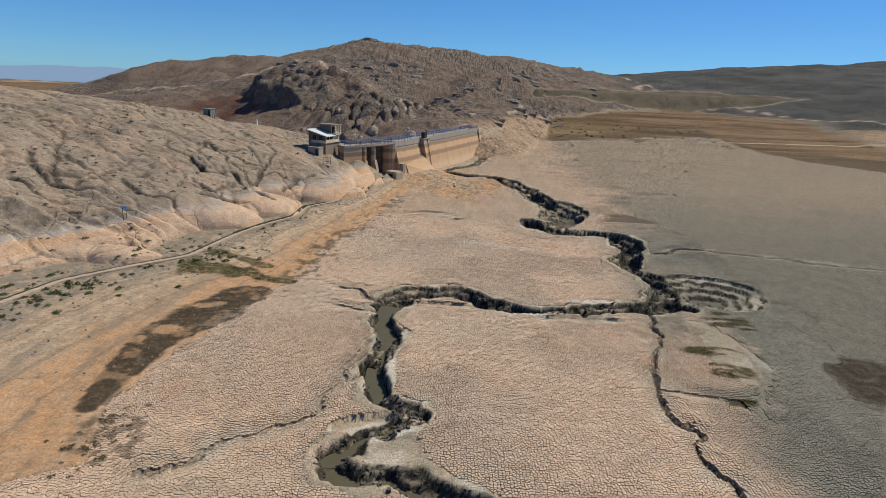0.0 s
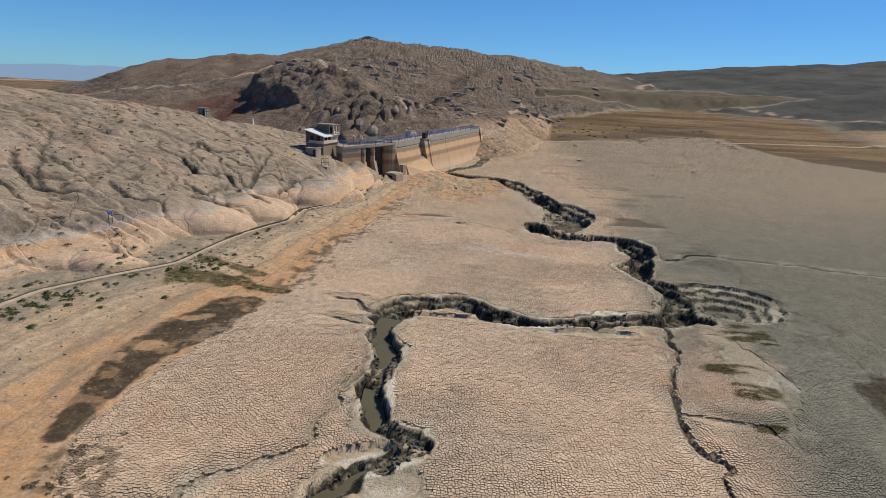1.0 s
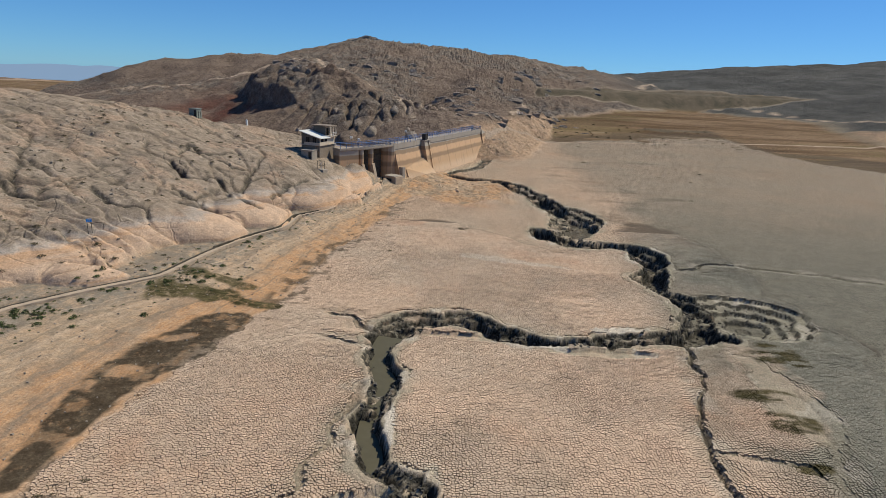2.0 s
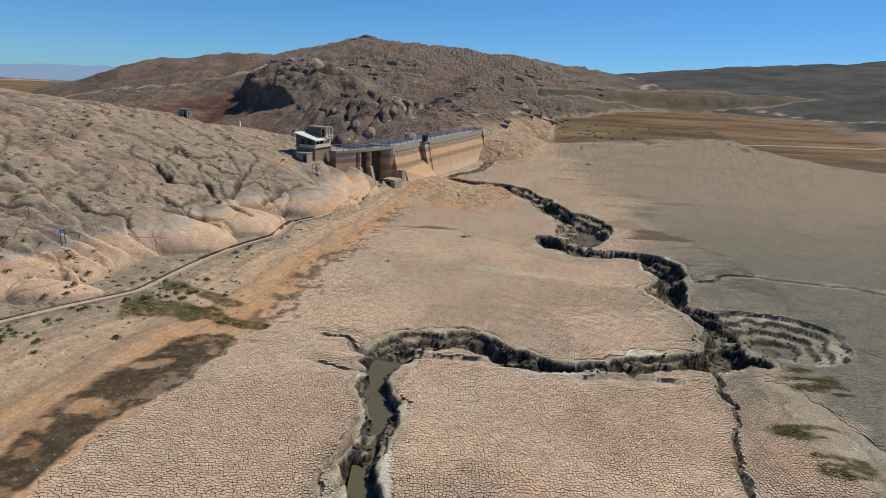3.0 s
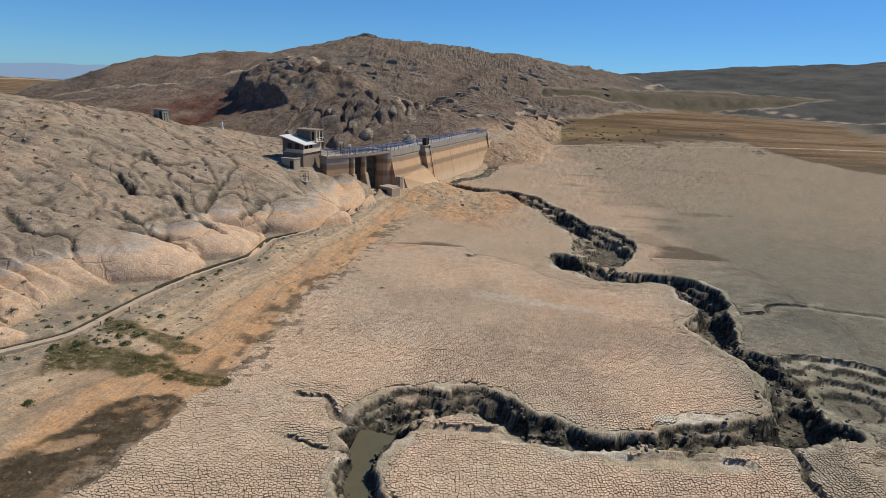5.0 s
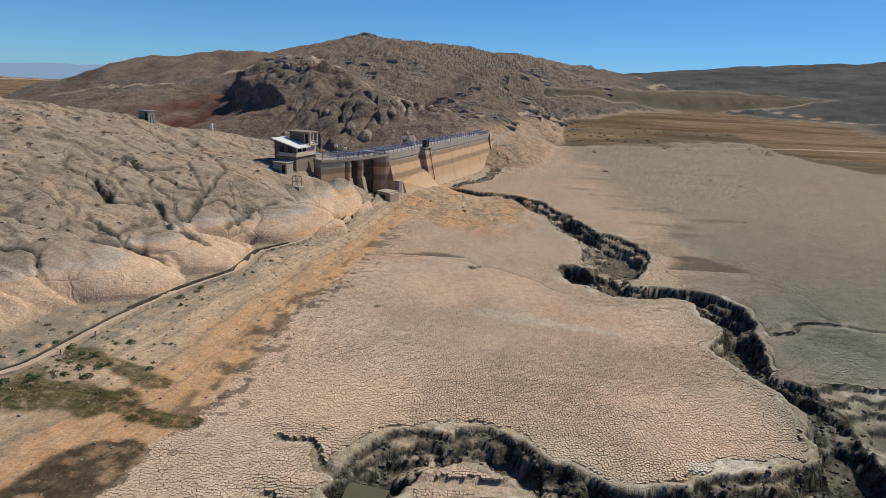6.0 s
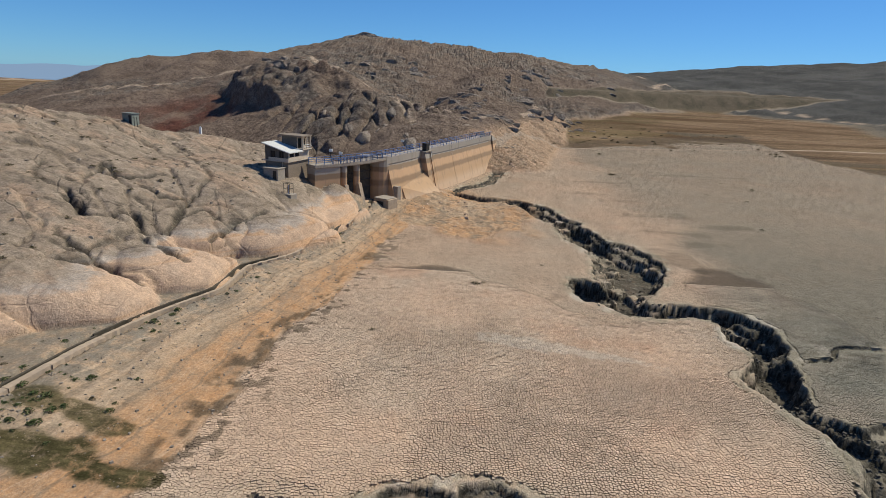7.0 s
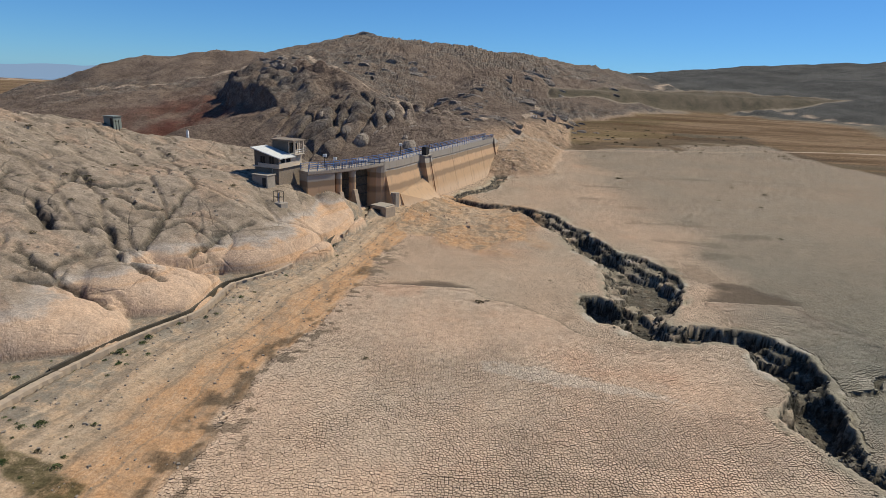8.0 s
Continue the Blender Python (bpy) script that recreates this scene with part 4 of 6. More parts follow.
    for cx, cy, rx, ry, turn in ((-7.0, 46.7, 2.6, 0.8, 25), (-4.2, 45.0, 3.0, 0.5, 25), (-5.0, 57.3, 0.5, 3.6, 4), (-6.4, 64.0, 1.0, 0.7, 0), (11.5, 75.6, 3.2, 0.5, -4), (22.5, 81.6, 4.5, 0.8, 8), (5.0, 76.4, 1.6, 0.5, -20)):
        pale = np.maximum(pale, 0.9 * ellipse(x, y, cx, cy, rx, ry, turn, 0.35, 1.4, 259))
    pale = np.maximum(pale, 0.8 * ellipse(x, y, 150, 405, 26, 5, 4, 0.4, 10, 263))
    one = np.ones(x.shape)
    fade = 1 - plates
    return {
        "zone_a": (z["rock"], np.clip(damp, 0, 1), grey, np.clip(algae, 0, 1)),
        "zone_b": (z["beach"], z["far_hill"], np.clip(np.where(z["far_hill"] > 0.01, red, z["t"]), 0, 1), z["mud"]),
        # last channel: gully darkness, and rock clefts in the same dark colour
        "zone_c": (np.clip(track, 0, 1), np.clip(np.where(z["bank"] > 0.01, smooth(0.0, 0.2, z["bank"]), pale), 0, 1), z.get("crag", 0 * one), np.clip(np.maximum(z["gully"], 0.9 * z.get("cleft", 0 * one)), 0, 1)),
        "zone_d": (fade, np.clip(z["rim"] * 0.8, 0, 1), np.clip(z["flats"] + z["bank"], 0, 1), plates),
    }


def give_zones(me, sets):
    for name, cols in sets.items():
        a = me.attributes.new(name, "FLOAT_COLOR", "POINT")
        a.data.foreach_set("color", np.stack([np.broadcast_to(c, cols[0].shape) for c in cols], 1).astype(np.float32).ravel())


def plate_area(x, y, z):
    """Where the bed is laid out in single plates."""
    ragged = 3 * fbm(x, y, 9, 3, 421)
    on = smooth(-34, -31, x) * smooth(53, 50, x + ragged) * smooth(33, 36, y) * smooth(132, 129, y + 10 * fbm(x, y, 24, 4, 423))
    return on * (z["mud"] > 0.6) * (z["gully"] < 0.05) * (z["rim"] < 0.72)


def make_land():
    xs = spread([(-84, -62, 0.58), (-62, -36, 0.32), (-36, -13, 0.36), (-13, 46, 0.235), (46, 56, 0.36)], -3600, 3600, 0.026, 0.03)
    ys = spread([(36, 112, 0.26), (112, 150, 0.34), (150, 205, 0.38), (205, 330, 0.95)], -300, 4300, 0.09, 0.0118)
    gx, gy = np.meshgrid(xs, ys)
    x, y = gx.ravel(), gy.ravel()
    h, z = terrain(x, y)
    plates = plate_area(x, y, z)
    sets = zones(x, y, h, z, plates)
    plates = plates * (z["soaked"] < 0.5)
    sets["zone_d"] = (1 - plates, *sets["zone_d"][1:3], plates)
    h = h - 0.15 * smooth(0.45, 0.95, plates)
    nx, ny = len(xs), len(ys)
    i = (np.arange(ny - 1)[:, None] * nx + np.arange(nx - 1)[None, :]).ravel()
    quads = np.stack([i, i + 1, i + nx + 1, i + nx], 1)
    me = bpy.data.meshes.new("ground")
    me.vertices.add(len(x))
    me.vertices.foreach_set("co", np.stack([x, y, h], 1).astype(np.float32).ravel())
    me.loops.add(quads.size)
    me.loops.foreach_set("vertex_index", quads.astype(np.int32).ravel())
    me.polygons.add(len(quads))
    me.polygons.foreach_set("loop_start", np.arange(0, quads.size, 4, dtype=np.int32))
    me.polygons.foreach_set("use_smooth", np.ones(len(quads), bool))
    me.update()
    give_zones(me, sets)
    me.materials.append(LAND)
    ob = new("ground", me)
    return tagged(ob, "cracked tan dry lake bed with dark gullies, rocky shore and bare brown hills", "ground", kind="structure")


ground = make_land()


def height_at(px, py):
    h, _ = terrain(np.array([float(px)]), np.array([float(py)]))
    return float(h[0])


# ---- building helpers ----
def heights(px, py):
    h, z = terrain(np.array(px, float), np.array(py, float))
    return h, z


def thing(name, label, category, m=None, group=""):
    ob = new(name)
    if m is not None:
        ob.matrix_world = m
    return tagged(ob, label, category, group)


def part(name, bm, material, parent, label="", m=None):
    me = bpy.data.meshes.new(name)
    bm.to_mesh(me)
    bm.free()
    return mesh_part(name, me, material, parent, label, m)


def mesh_part(name, me, material, parent, label="", m=None):
    if material is not None and not me.materials:
        me.materials.append(material)
    ob = new(name, me)
    ob.parent = parent
    if m is not None:
        ob.matrix_local = m
    return tagged(ob, label)


def box(x0, y0, z0, x1, y1, z1, bevel=0.03, bm=None):
    """A box between two corners with worn edges."""
    own = bm is None
    bm = bm or bmesh.new()
    made = bmesh.ops.create_cube(bm, size=1)["verts"]
    for v in made:
        v.co = Vector((x0 if v.co.x < 0 else x1, y0 if v.co.y < 0 else y1, z0 if v.co.z < 0 else z1))
    if bevel:
        bmesh.ops.bevel(bm, geom=list({e for v in made for e in v.link_edges}), offset=bevel, segments=1, affect="EDGES")
    return bm


def prism(outline, z0, z1, bm=None):
    """An upright prism over an outline of (x, y)."""
    bm = bm or bmesh.new()
    lo = [bm.verts.new((x, y, z0)) for x, y in outline]
    hi = [bm.verts.new((x, y, z1)) for x, y in outline]
    bm.faces.new(lo[::-1]), bm.faces.new(hi)
    for k in range(len(lo)):
        bm.faces.new((lo[k - 1], lo[k], hi[k], hi[k - 1]))
    bmesh.ops.recalc_face_normals(bm, faces=bm.faces)
    return bm


def tube(points, radius, sides=6, bm=None):
    """A bar along points."""
    bm = bm or bmesh.new()
    rings = []
    for k, p in enumerate(points):
        a, b = Vector(points[max(k - 1, 0)]), Vector(points[min(k + 1, len(points) - 1)])
        q = (b - a).to_track_quat("Z", "Y")
        rings.append([bm.verts.new(Vector(p) + q @ Vector((radius * math.cos(2 * math.pi * j / sides), radius * math.sin(2 * math.pi * j / sides), 0))) for j in range(sides)])
    for r, s in zip(rings[:-1], rings[1:]):
        for j in range(sides):
            bm.faces.new((r[j - 1], r[j], s[j], s[j - 1]))
    bm.faces.new(rings[0][::-1]), bm.faces.new(rings[-1])
    return bm


def loft(a, b, close=True):
    """A solid between two like outlines of points."""
    bm = bmesh.new()
    va, vb = [bm.verts.new(p) for p in a], [bm.verts.new(p) for p in b]
    bm.faces.new(va), bm.faces.new(vb[::-1])
    for k in range(len(va)):
        bm.faces.new((va[k], va[k - 1], vb[k - 1], vb[k]))
    bmesh.ops.recalc_face_normals(bm, faces=bm.faces)
    return bm


# ---- materials of built things ----
def dam_material():
    """Concrete with the water lines of many years: grey above, ochre silt below."""
    n = Nodes("dam_concrete", 0.9)
    z = n.add("ShaderNodeSeparateXYZ", Vector=n.place).outputs[2]
    drip = n.noise(0.9, 5, 0.6, n.scaled(1, 1, 0.08))
    level = n.math("ADD", z, n.math("MULTIPLY", n.noise(0.35, 4, 0.6, n.scaled(1, 1, 0.25)), 0.7))
    col = n.mix(n.ramp(level, 1.5, 4.0), (0.53, 0.36, 0.235), (0.46, 0.29, 0.165))
    col = n.mix(n.ramp(level, 5.2, 5.9), col, (0.28, 0.18, 0.11))
    col = n.mix(n.ramp(level, 6.6, 7.3), col, (0.50, 0.31, 0.18))
    col = n.mix(n.ramp(level, 8.6, 9.1), col, (0.25, 0.17, 0.11))
    col = n.mix(n.ramp(level, 9.9, 10.2), col, (0.33, 0.285, 0.24))
    col = n.mix(n.math("MULTIPLY", n.ramp(drip, 0.5, 0.75), 0.5), col, (0.22, 0.165, 0.12))
    col = n.mix(n.math("MULTIPLY", n.ramp(n.noise(1.4, 4, 0.6, n.scaled(1, 1, 0.05)), 0.66, 0.74), 0.5), col, (0.56, 0.48, 0.40))
    col = n.mix(n.math("MULTIPLY", n.ramp(n.noise(9, 5, 0.7), 0.5, 0.8), 0.3), col, (0.25, 0.2, 0.15))
    return n.finish(col, n.noise(6, 6, 0.7), 0.03, 0.5)


DAM = dam_material()
CONCRETE = simple_material("weathered_concrete", (0.36, 0.30, 0.24), (0.27, 0.23, 0.19), 2.2)
CANAL_TAN = simple_material("silted_concrete", (0.43, 0.32, 0.225), (0.32, 0.245, 0.18), 1.5, bump=0.04)
DARK_CONCRETE = simple_material("dark_concrete", (0.06, 0.05, 0.036), (0.11, 0.088, 0.064), 1.5, bump=0.03)
CANAL_BED = simple_material("canal_bed", (0.04, 0.034, 0.024), (0.075, 0.062, 0.042), 2.0, 0.7)
BLUE = simple_material("blue_paint", (0.055, 0.115, 0.27), (0.08, 0.14, 0.28), 5, 0.5, 0.004)
BLUE_DARK = simple_material("faded_blue_paint", (0.05, 0.085, 0.17), (0.07, 0.11, 0.20), 5, 0.6, 0.004)
DARK_STEEL = simple_material("dark_steel", (0.035, 0.035, 0.037), (0.06, 0.055, 0.05), 6, 0.5, 0.004, 0.6)
STONE_WALL = simple_material("rubble_stone", (0.27, 0.205, 0.15), (0.19, 0.15, 0.115), 3.5, bump=0.06)
DARK_RENDER = simple_material("grey_render", (0.135, 0.118, 0.10), (0.105, 0.092, 0.08), 1.5)
CREAM = simple_material("cream_render", (0.56, 0.46, 0.36), (0.48, 0.39, 0.30), 1.2)
WHITE_SHEET = simple_material("white_roof_sheet", (0.60, 0.58, 0.55), (0.50, 0.48, 0.45), 1.0, 0.7, 0.004, stretch=(8, 0.6, 1))
WHITE = simple_material("white_paint", (0.78, 0.77, 0.74), (0.66, 0.65, 0.62), 2, 0.6)
SIGN_BLUE = simple_material("sign_blue", (0.03, 0.29, 0.75), (0.04, 0.33, 0.8), 3, 0.4, 0.002)
HUT_GREEN = simple_material("faded_green_sheet", (0.17, 0.19, 0.165), (0.22, 0.23, 0.20), 2, 0.6)


def glass_material():
    n = Nodes("window_glass", 0.08)
    return n.finish((0.02, 0.022, 0.025))


GLASS = glass_material()


# ---- the dam ----
DECK = 11.7


def line_at(s, line=None):
    """Place and direction at a distance along the dam's upstream edge."""
    line = line or DAM_LINE
    for p, q in zip(line[:-1], line[1:]):
        n = math.hypot(q[0] - p[0], q[1] - p[1])
        if s <= n or q is line[-1]:
            d = ((q[0] - p[0]) / n, (q[1] - p[1]) / n)
            return (p[0] + d[0] * s, p[1] + d[1] * s), d
        s -= n


def length_to(k):
    return sum(math.hypot(DAM_LINE[i + 1][0] - DAM_LINE[i][0], DAM_LINE[i + 1][1] - DAM_LINE[i][1]) for i in range(k))


S_PIER, S_TOWER, S_END = length_to(3), length_to(5), length_to(8)


def across(s, pairs, z=None):
    """Points of a cross-section (offset towards the reservoir, height) at s."""
    (x, y), d = line_at(s)
    a, b = line_at(max(s - 2.5, 0))[1], line_at(min(s + 2.5, S_END - 0.01))[1]
    d = Vector((a[0] + b[0], a[1] + b[1])).normalized()
    return [(x + d.y * o, y - d.x * o, h) for o, h in pairs]


WALL_CUT = [(-3.2, DECK), (-0.35, DECK), (0, DECK + 0.02), (0, 10.15), (-0.18, 10.05), (-0.05, 9.6), (3.3, -2.5), (-6.0, -7.5)]


def make_dam():
    dam = thing("dam", "banded ochre concrete dam with a grey crest and blue railings", "dam")
    cuts = [S_PIER - 0.2]
    while cuts[-1] < S_END - 9:
        cuts.append(cuts[-1] + 6.6)
    cuts.append(S_END)
    for a, b in zip(cuts[:-1], cuts[1:]):
        jog = random.uniform(-0.05, 0.05)
        cut = [(o + jog if o > -1 else o, h) for o, h in WALL_CUT]
        part("wall_block", loft(across(a + 0.008, cut), across(b - 0.008, cut)), DAM, dam)
    # rounded nose of the wall beside the spillway
    (x, y), d = line_at(S_PIER - 0.2)
    nose = [(x + o * d[1] + t * d[0], y - o * d[0] + t * d[1]) for o, t in ((-6.6, 0.1), (-6.3, -1.2), (-5.4, -2.1), (-4.0, -2.6), (-2.4, -2.7), (-1.0, -2.3), (-0.2, -1.5), (0.12, -0.6), (0.12, 0.1))]
    part("nose_pier", prism(nose, -3, DECK - 0.02), DAM, dam)
    part("nose_cap", prism([(nx + 0.12 * (nx - x), ny + 0.03 * (ny - y)) for nx, ny in nose], DECK, DECK + 0.22), CONCRETE, dam)
    part("toe_block", loft(across(S_PIER + 0.2, [(0.1, 0), (2.6, 0), (2.6, 5.0), (0.1, 5.0)]), across(S_PIER + 1.5, [(0.1, 0), (2.8, 0), (2.8, 5.0), (0.1, 5.0)])), CONCRETE, dam)
    # flared foot of the wall next to the intake
    part("flared_foot", loft(across(S_PIER + 4.0, [(0.5, -2), (3.3, -2), (3.2, 0.6), (1.6, 4.2)]), across(S_TOWER - 1.2, [(0.5, -2), (7.5, -2), (6.6, -0.3), (2.6, 4.0), (1.2, 7.0)][:2] + [(7.2, 0.0), (1.3, 6.2)])), DAM, dam)
    # intake tower with its gate slots
    tower = part("intake_tower", loft(across(S_TOWER - 1.4, [(-0.2, -2.5), (4.3, -2.5), (1.15, DECK - 0.4), (-0.2, DECK - 0.4)]), across(S_TOWER + 1.1, [(-0.2, -2.5), (4.3, -2.5), (1.15, DECK - 0.4), (-0.2, DECK - 0.4)])), DAM, dam)
    for s0, s1 in ((S_TOWER + 1.55, S_TOWER + 1.9), (S_TOWER + 2.5, S_TOWER + 3.4)):
        part("slot_rib", loft(across(s0, [(-0.2, -2.5), (4.2, -2.5), (1.0, DECK - 0.3), (-0.2, DECK - 0.3)]), across(s1, [(-0.2, -2.5), (4.2, -2.5), (1.0, DECK - 0.3), (-0.2, DECK - 0.3)])), DAM, dam)
    for s0, s1 in ((S_TOWER + 1.13, S_TOWER + 1.52), (S_TOWER + 1.93, S_TOWER + 2.47)):
        part("gate_guide", loft(across(s0, [(0, -2.5), (3.55, -2.5), (0.3, DECK - 0.6), (0, DECK - 0.6)]), across(s1, [(0, -2.5), (3.55, -2.5), (0.3, DECK - 0.6), (0, DECK - 0.6)])), DARK_STEEL, dam)
    part("platform", loft(across(S_TOWER - 1.6, [(-0.3, DECK - 0.35), (1.5, DECK - 0.35), (1.5, DECK - 0.1), (-0.3, DECK - 0.1)]), across(S_TOWER + 3.6, [(-0.3, DECK - 0.35), (1.5, DECK - 0.35), (1.5, DECK - 0.1), (-0.3, DECK - 0.1)])), CONCRETE, dam)
    part("hoist_housing", loft(across(S_TOWER - 0.7, [(0.1, DECK - 0.08), (1.3, DECK - 0.08), (1.3, DECK + 1.9), (0.1, DECK + 1.9)]), across(S_TOWER + 0.8, [(0.1, DECK - 0.08), (1.3, DECK - 0.08), (1.3, DECK + 1.9), (0.1, DECK + 1.9)])), DARK_STEEL, dam, "dark steel hoist housing")
    for s in (S_TOWER + 1.2, S_TOWER + 2.6):
        (px, py, pz), = across(s, [(0.6, DECK - 0.1)])
        part("hoist_post", tube([(px, py, pz), (px, py, pz + 2.6)], 0.09), DARK_STEEL, dam)
    # spillway bridge
    part("abutment", loft(across(0.0, [(-3.0, 3), (-0.1, 3), (-0.1, DECK - 0.75), (-3.0, DECK - 0.75)]), across(6.3, [(-3.0, 1), (-0.1, 1), (-0.1, DECK - 0.75), (-3.0, DECK - 0.75)])), DAM, dam)
    deck_cut = [(-3.3, DECK - 0.7), (0.0, DECK - 0.7), (0.12, DECK - 0.5), (0.12, DECK), (-3.3, DECK)]
    for a, b in ((-0.0, 5.4), (5.42, 11.0), (11.02, 16.5), (16.52, S_PIER - 1.2)):
        part("bridge_deck", loft(across(a, deck_cut), across(b, deck_cut)), CONCRETE, dam)
    # dark panels added behind the piers to stand in for shade under the deck
    for a, b in ((6.4, 9.9), (10.1, 13.6), (13.8, S_PIER - 1.8)):
        backing = part("spillway_gate", loft(across(a, [(-3.5, 1), (-3.1, 1), (-3.1, DECK - 0.72), (-3.5, DECK - 0.72)]), across(b, [(-3.5, 1), (-3.1, 1), (-3.1, DECK - 0.72), (-3.5, DECK - 0.72)])), DARK_CONCRETE, dam, "dark stained spillway gate")
        for k in range(1, 4):
            zk = 3.0 + 1.9 * k
            part("panel_bar", loft(across(a + 0.1, [(-3.096, zk), (-2.95, zk), (-2.95, zk + 0.16), (-3.096, zk + 0.16)]), across(b - 0.1, [(-3.096, zk), (-2.95, zk), (-2.95, zk + 0.16), (-3.096, zk + 0.16)])), DARK_STEEL, backing)
    for s in (7.9, 12.0):
        for off in (-0.95,):
            (px, py, _), = across(s, [(off, 0)])
            ring = [(px + 0.72 * math.cos(t), py + 0.72 * math.sin(t)) for t in np.linspace(0, 2 * math.pi, 20, endpoint=False)]
            part("round_pier", prism(ring, -1, DECK - 0.72), DAM, dam)
            (qx, qy, _), = across(s + 0.6, [(2.6, 0)])
            part("pier_foot", loft(across(s - 0.5, [(-1, 2), (1.6, 2), (0.1, 7.0), (-1, 7.0)]), across(s + 0.5, [(-1, 2), (1.6, 2), (0.1, 7.0), (-1, 7.0)])), CANAL_TAN, dam)
    part("end_wall", loft(across(S_END - 0.1, [(-3.2, 2), (2.0, 2), (0.2, DECK), (-3.2, DECK)]), [(p[0] + 2.5, p[1] + 5, p[2]) for p in across(S_END - 0.1, [(-3.2, 2), (1.0, 2), (-0.5, DECK - 1.5), (-3.2, DECK - 1.5)])]), DAM, dam)
    # railings on both edges of the crest
    post_me = bpy.data.meshes.new("rail_post")
    bm = box(-0.045, -0.045, 0, 0.045, 0.045, 1.28, 0)
    bm.to_mesh(post_me)
    bm.free()
    post_me.materials.append(BLUE)
    for off, s0, s1 in ((-0.12, 0.3, S_END - 0.2), (-3.0, 0.3, S_END - 0.2)):
        n = int((s1 - s0) / 2.0)
        pts = []
        for k in range(n + 1):
            s = s0 + (s1 - s0) * k / n
            (px, py, pz), = across(s, [(off, DECK)])
            d = line_at(s)[1]
            pts.append((px, py, pz))
            if off > -1 and S_TOWER - 1.0 < s < S_TOWER + 1.0:
                continue
            mesh_part("rail_post", post_me, None, dam, "", pose(px, py, pz, random.uniform(-2, 2), random.uniform(-2, 2), math.degrees(math.atan2(d[1], d[0]))))
        for hgt, r in ((1.25, 0.06), (0.85, 0.04), (0.45, 0.04)):
            part("rail", tube([(x, y, z + hgt) for x, y, z in pts], r), BLUE, dam, "blue painted rail")
    # closer blue guard of the spillway bridge and the far landing
    for off, s0, s1, step in ((0.0, 4.5, S_PIER - 2.2, 0.42), (0.0, S_END - 13, S_END - 1.0, 0.6), (-2.9, S_END - 16, S_END - 0.5, 0.6)):
        picket = bpy.data.meshes.new("picket")
        bm = box(-0.035, -0.035, 0, 0.035, 0.035, 1.22, 0)
        bm.to_mesh(picket)
        bm.free()
        picket.materials.append(BLUE_DARK)
        for s in np.arange(s0, s1, step):
            (px, py, pz), = across(s, [(off, DECK)])
            mesh_part("picket", picket, None, dam, "", pose(px, py, pz))
    for s, off, tall in ((5.8, -2.6, 2.4), (6.6, -0.4, 2.0), (S_PIER + 12, -2.8, 2.6)):
        (px, py, pz), = across(s, [(off, DECK)])
        mast = part("lamp_mast", tube([(px, py, pz), (px, py, pz + tall)], 0.06), DARK_STEEL, dam)
        part("lamp_box", box(px - 0.35, py - 0.2, pz + tall - 0.1, px + 0.35, py + 0.2, pz + tall + 0.45, 0.03), WHITE, mast, "white lamp box")
    return dam


dam = make_dam()


# ---- the gatehouse at the end of the bridge ----
def window(parent, x, y, z, w, h, face, frame_mat):
    """A window let into a wall: face 'front' looks along -y, 'side' along +x."""
    def at(a, b, c, d, e, f, bev=0.0):
        return box(x + a, y + c, z + e, x + b, y + d, z + f, bev) if face == "front" else box(x - d, y + a, z + e, x - c, y + b, z + f, bev)
    win = part("window", at(-w / 2, w / 2, -0.01, 0.05, 0, h), GLASS, parent, "dark glass window")
    for a, b, e, f in ((-w / 2 - 0.09, -w / 2, -0.09, h + 0.09), (w / 2, w / 2 + 0.09, -0.09, h + 0.09), (-w / 2, w / 2, h, h + 0.09), (-w / 2, w / 2, -0.09, 0), (-0.04, 0.04, 0, h)):
        part("frame", at(a, b, -0.07, 0.04, e, f), frame_mat, win)
    part("sill", at(-w / 2 - 0.16, w / 2 + 0.16, -0.18, 0.0, -0.17, -0.09, 0.01), CREAM, win)


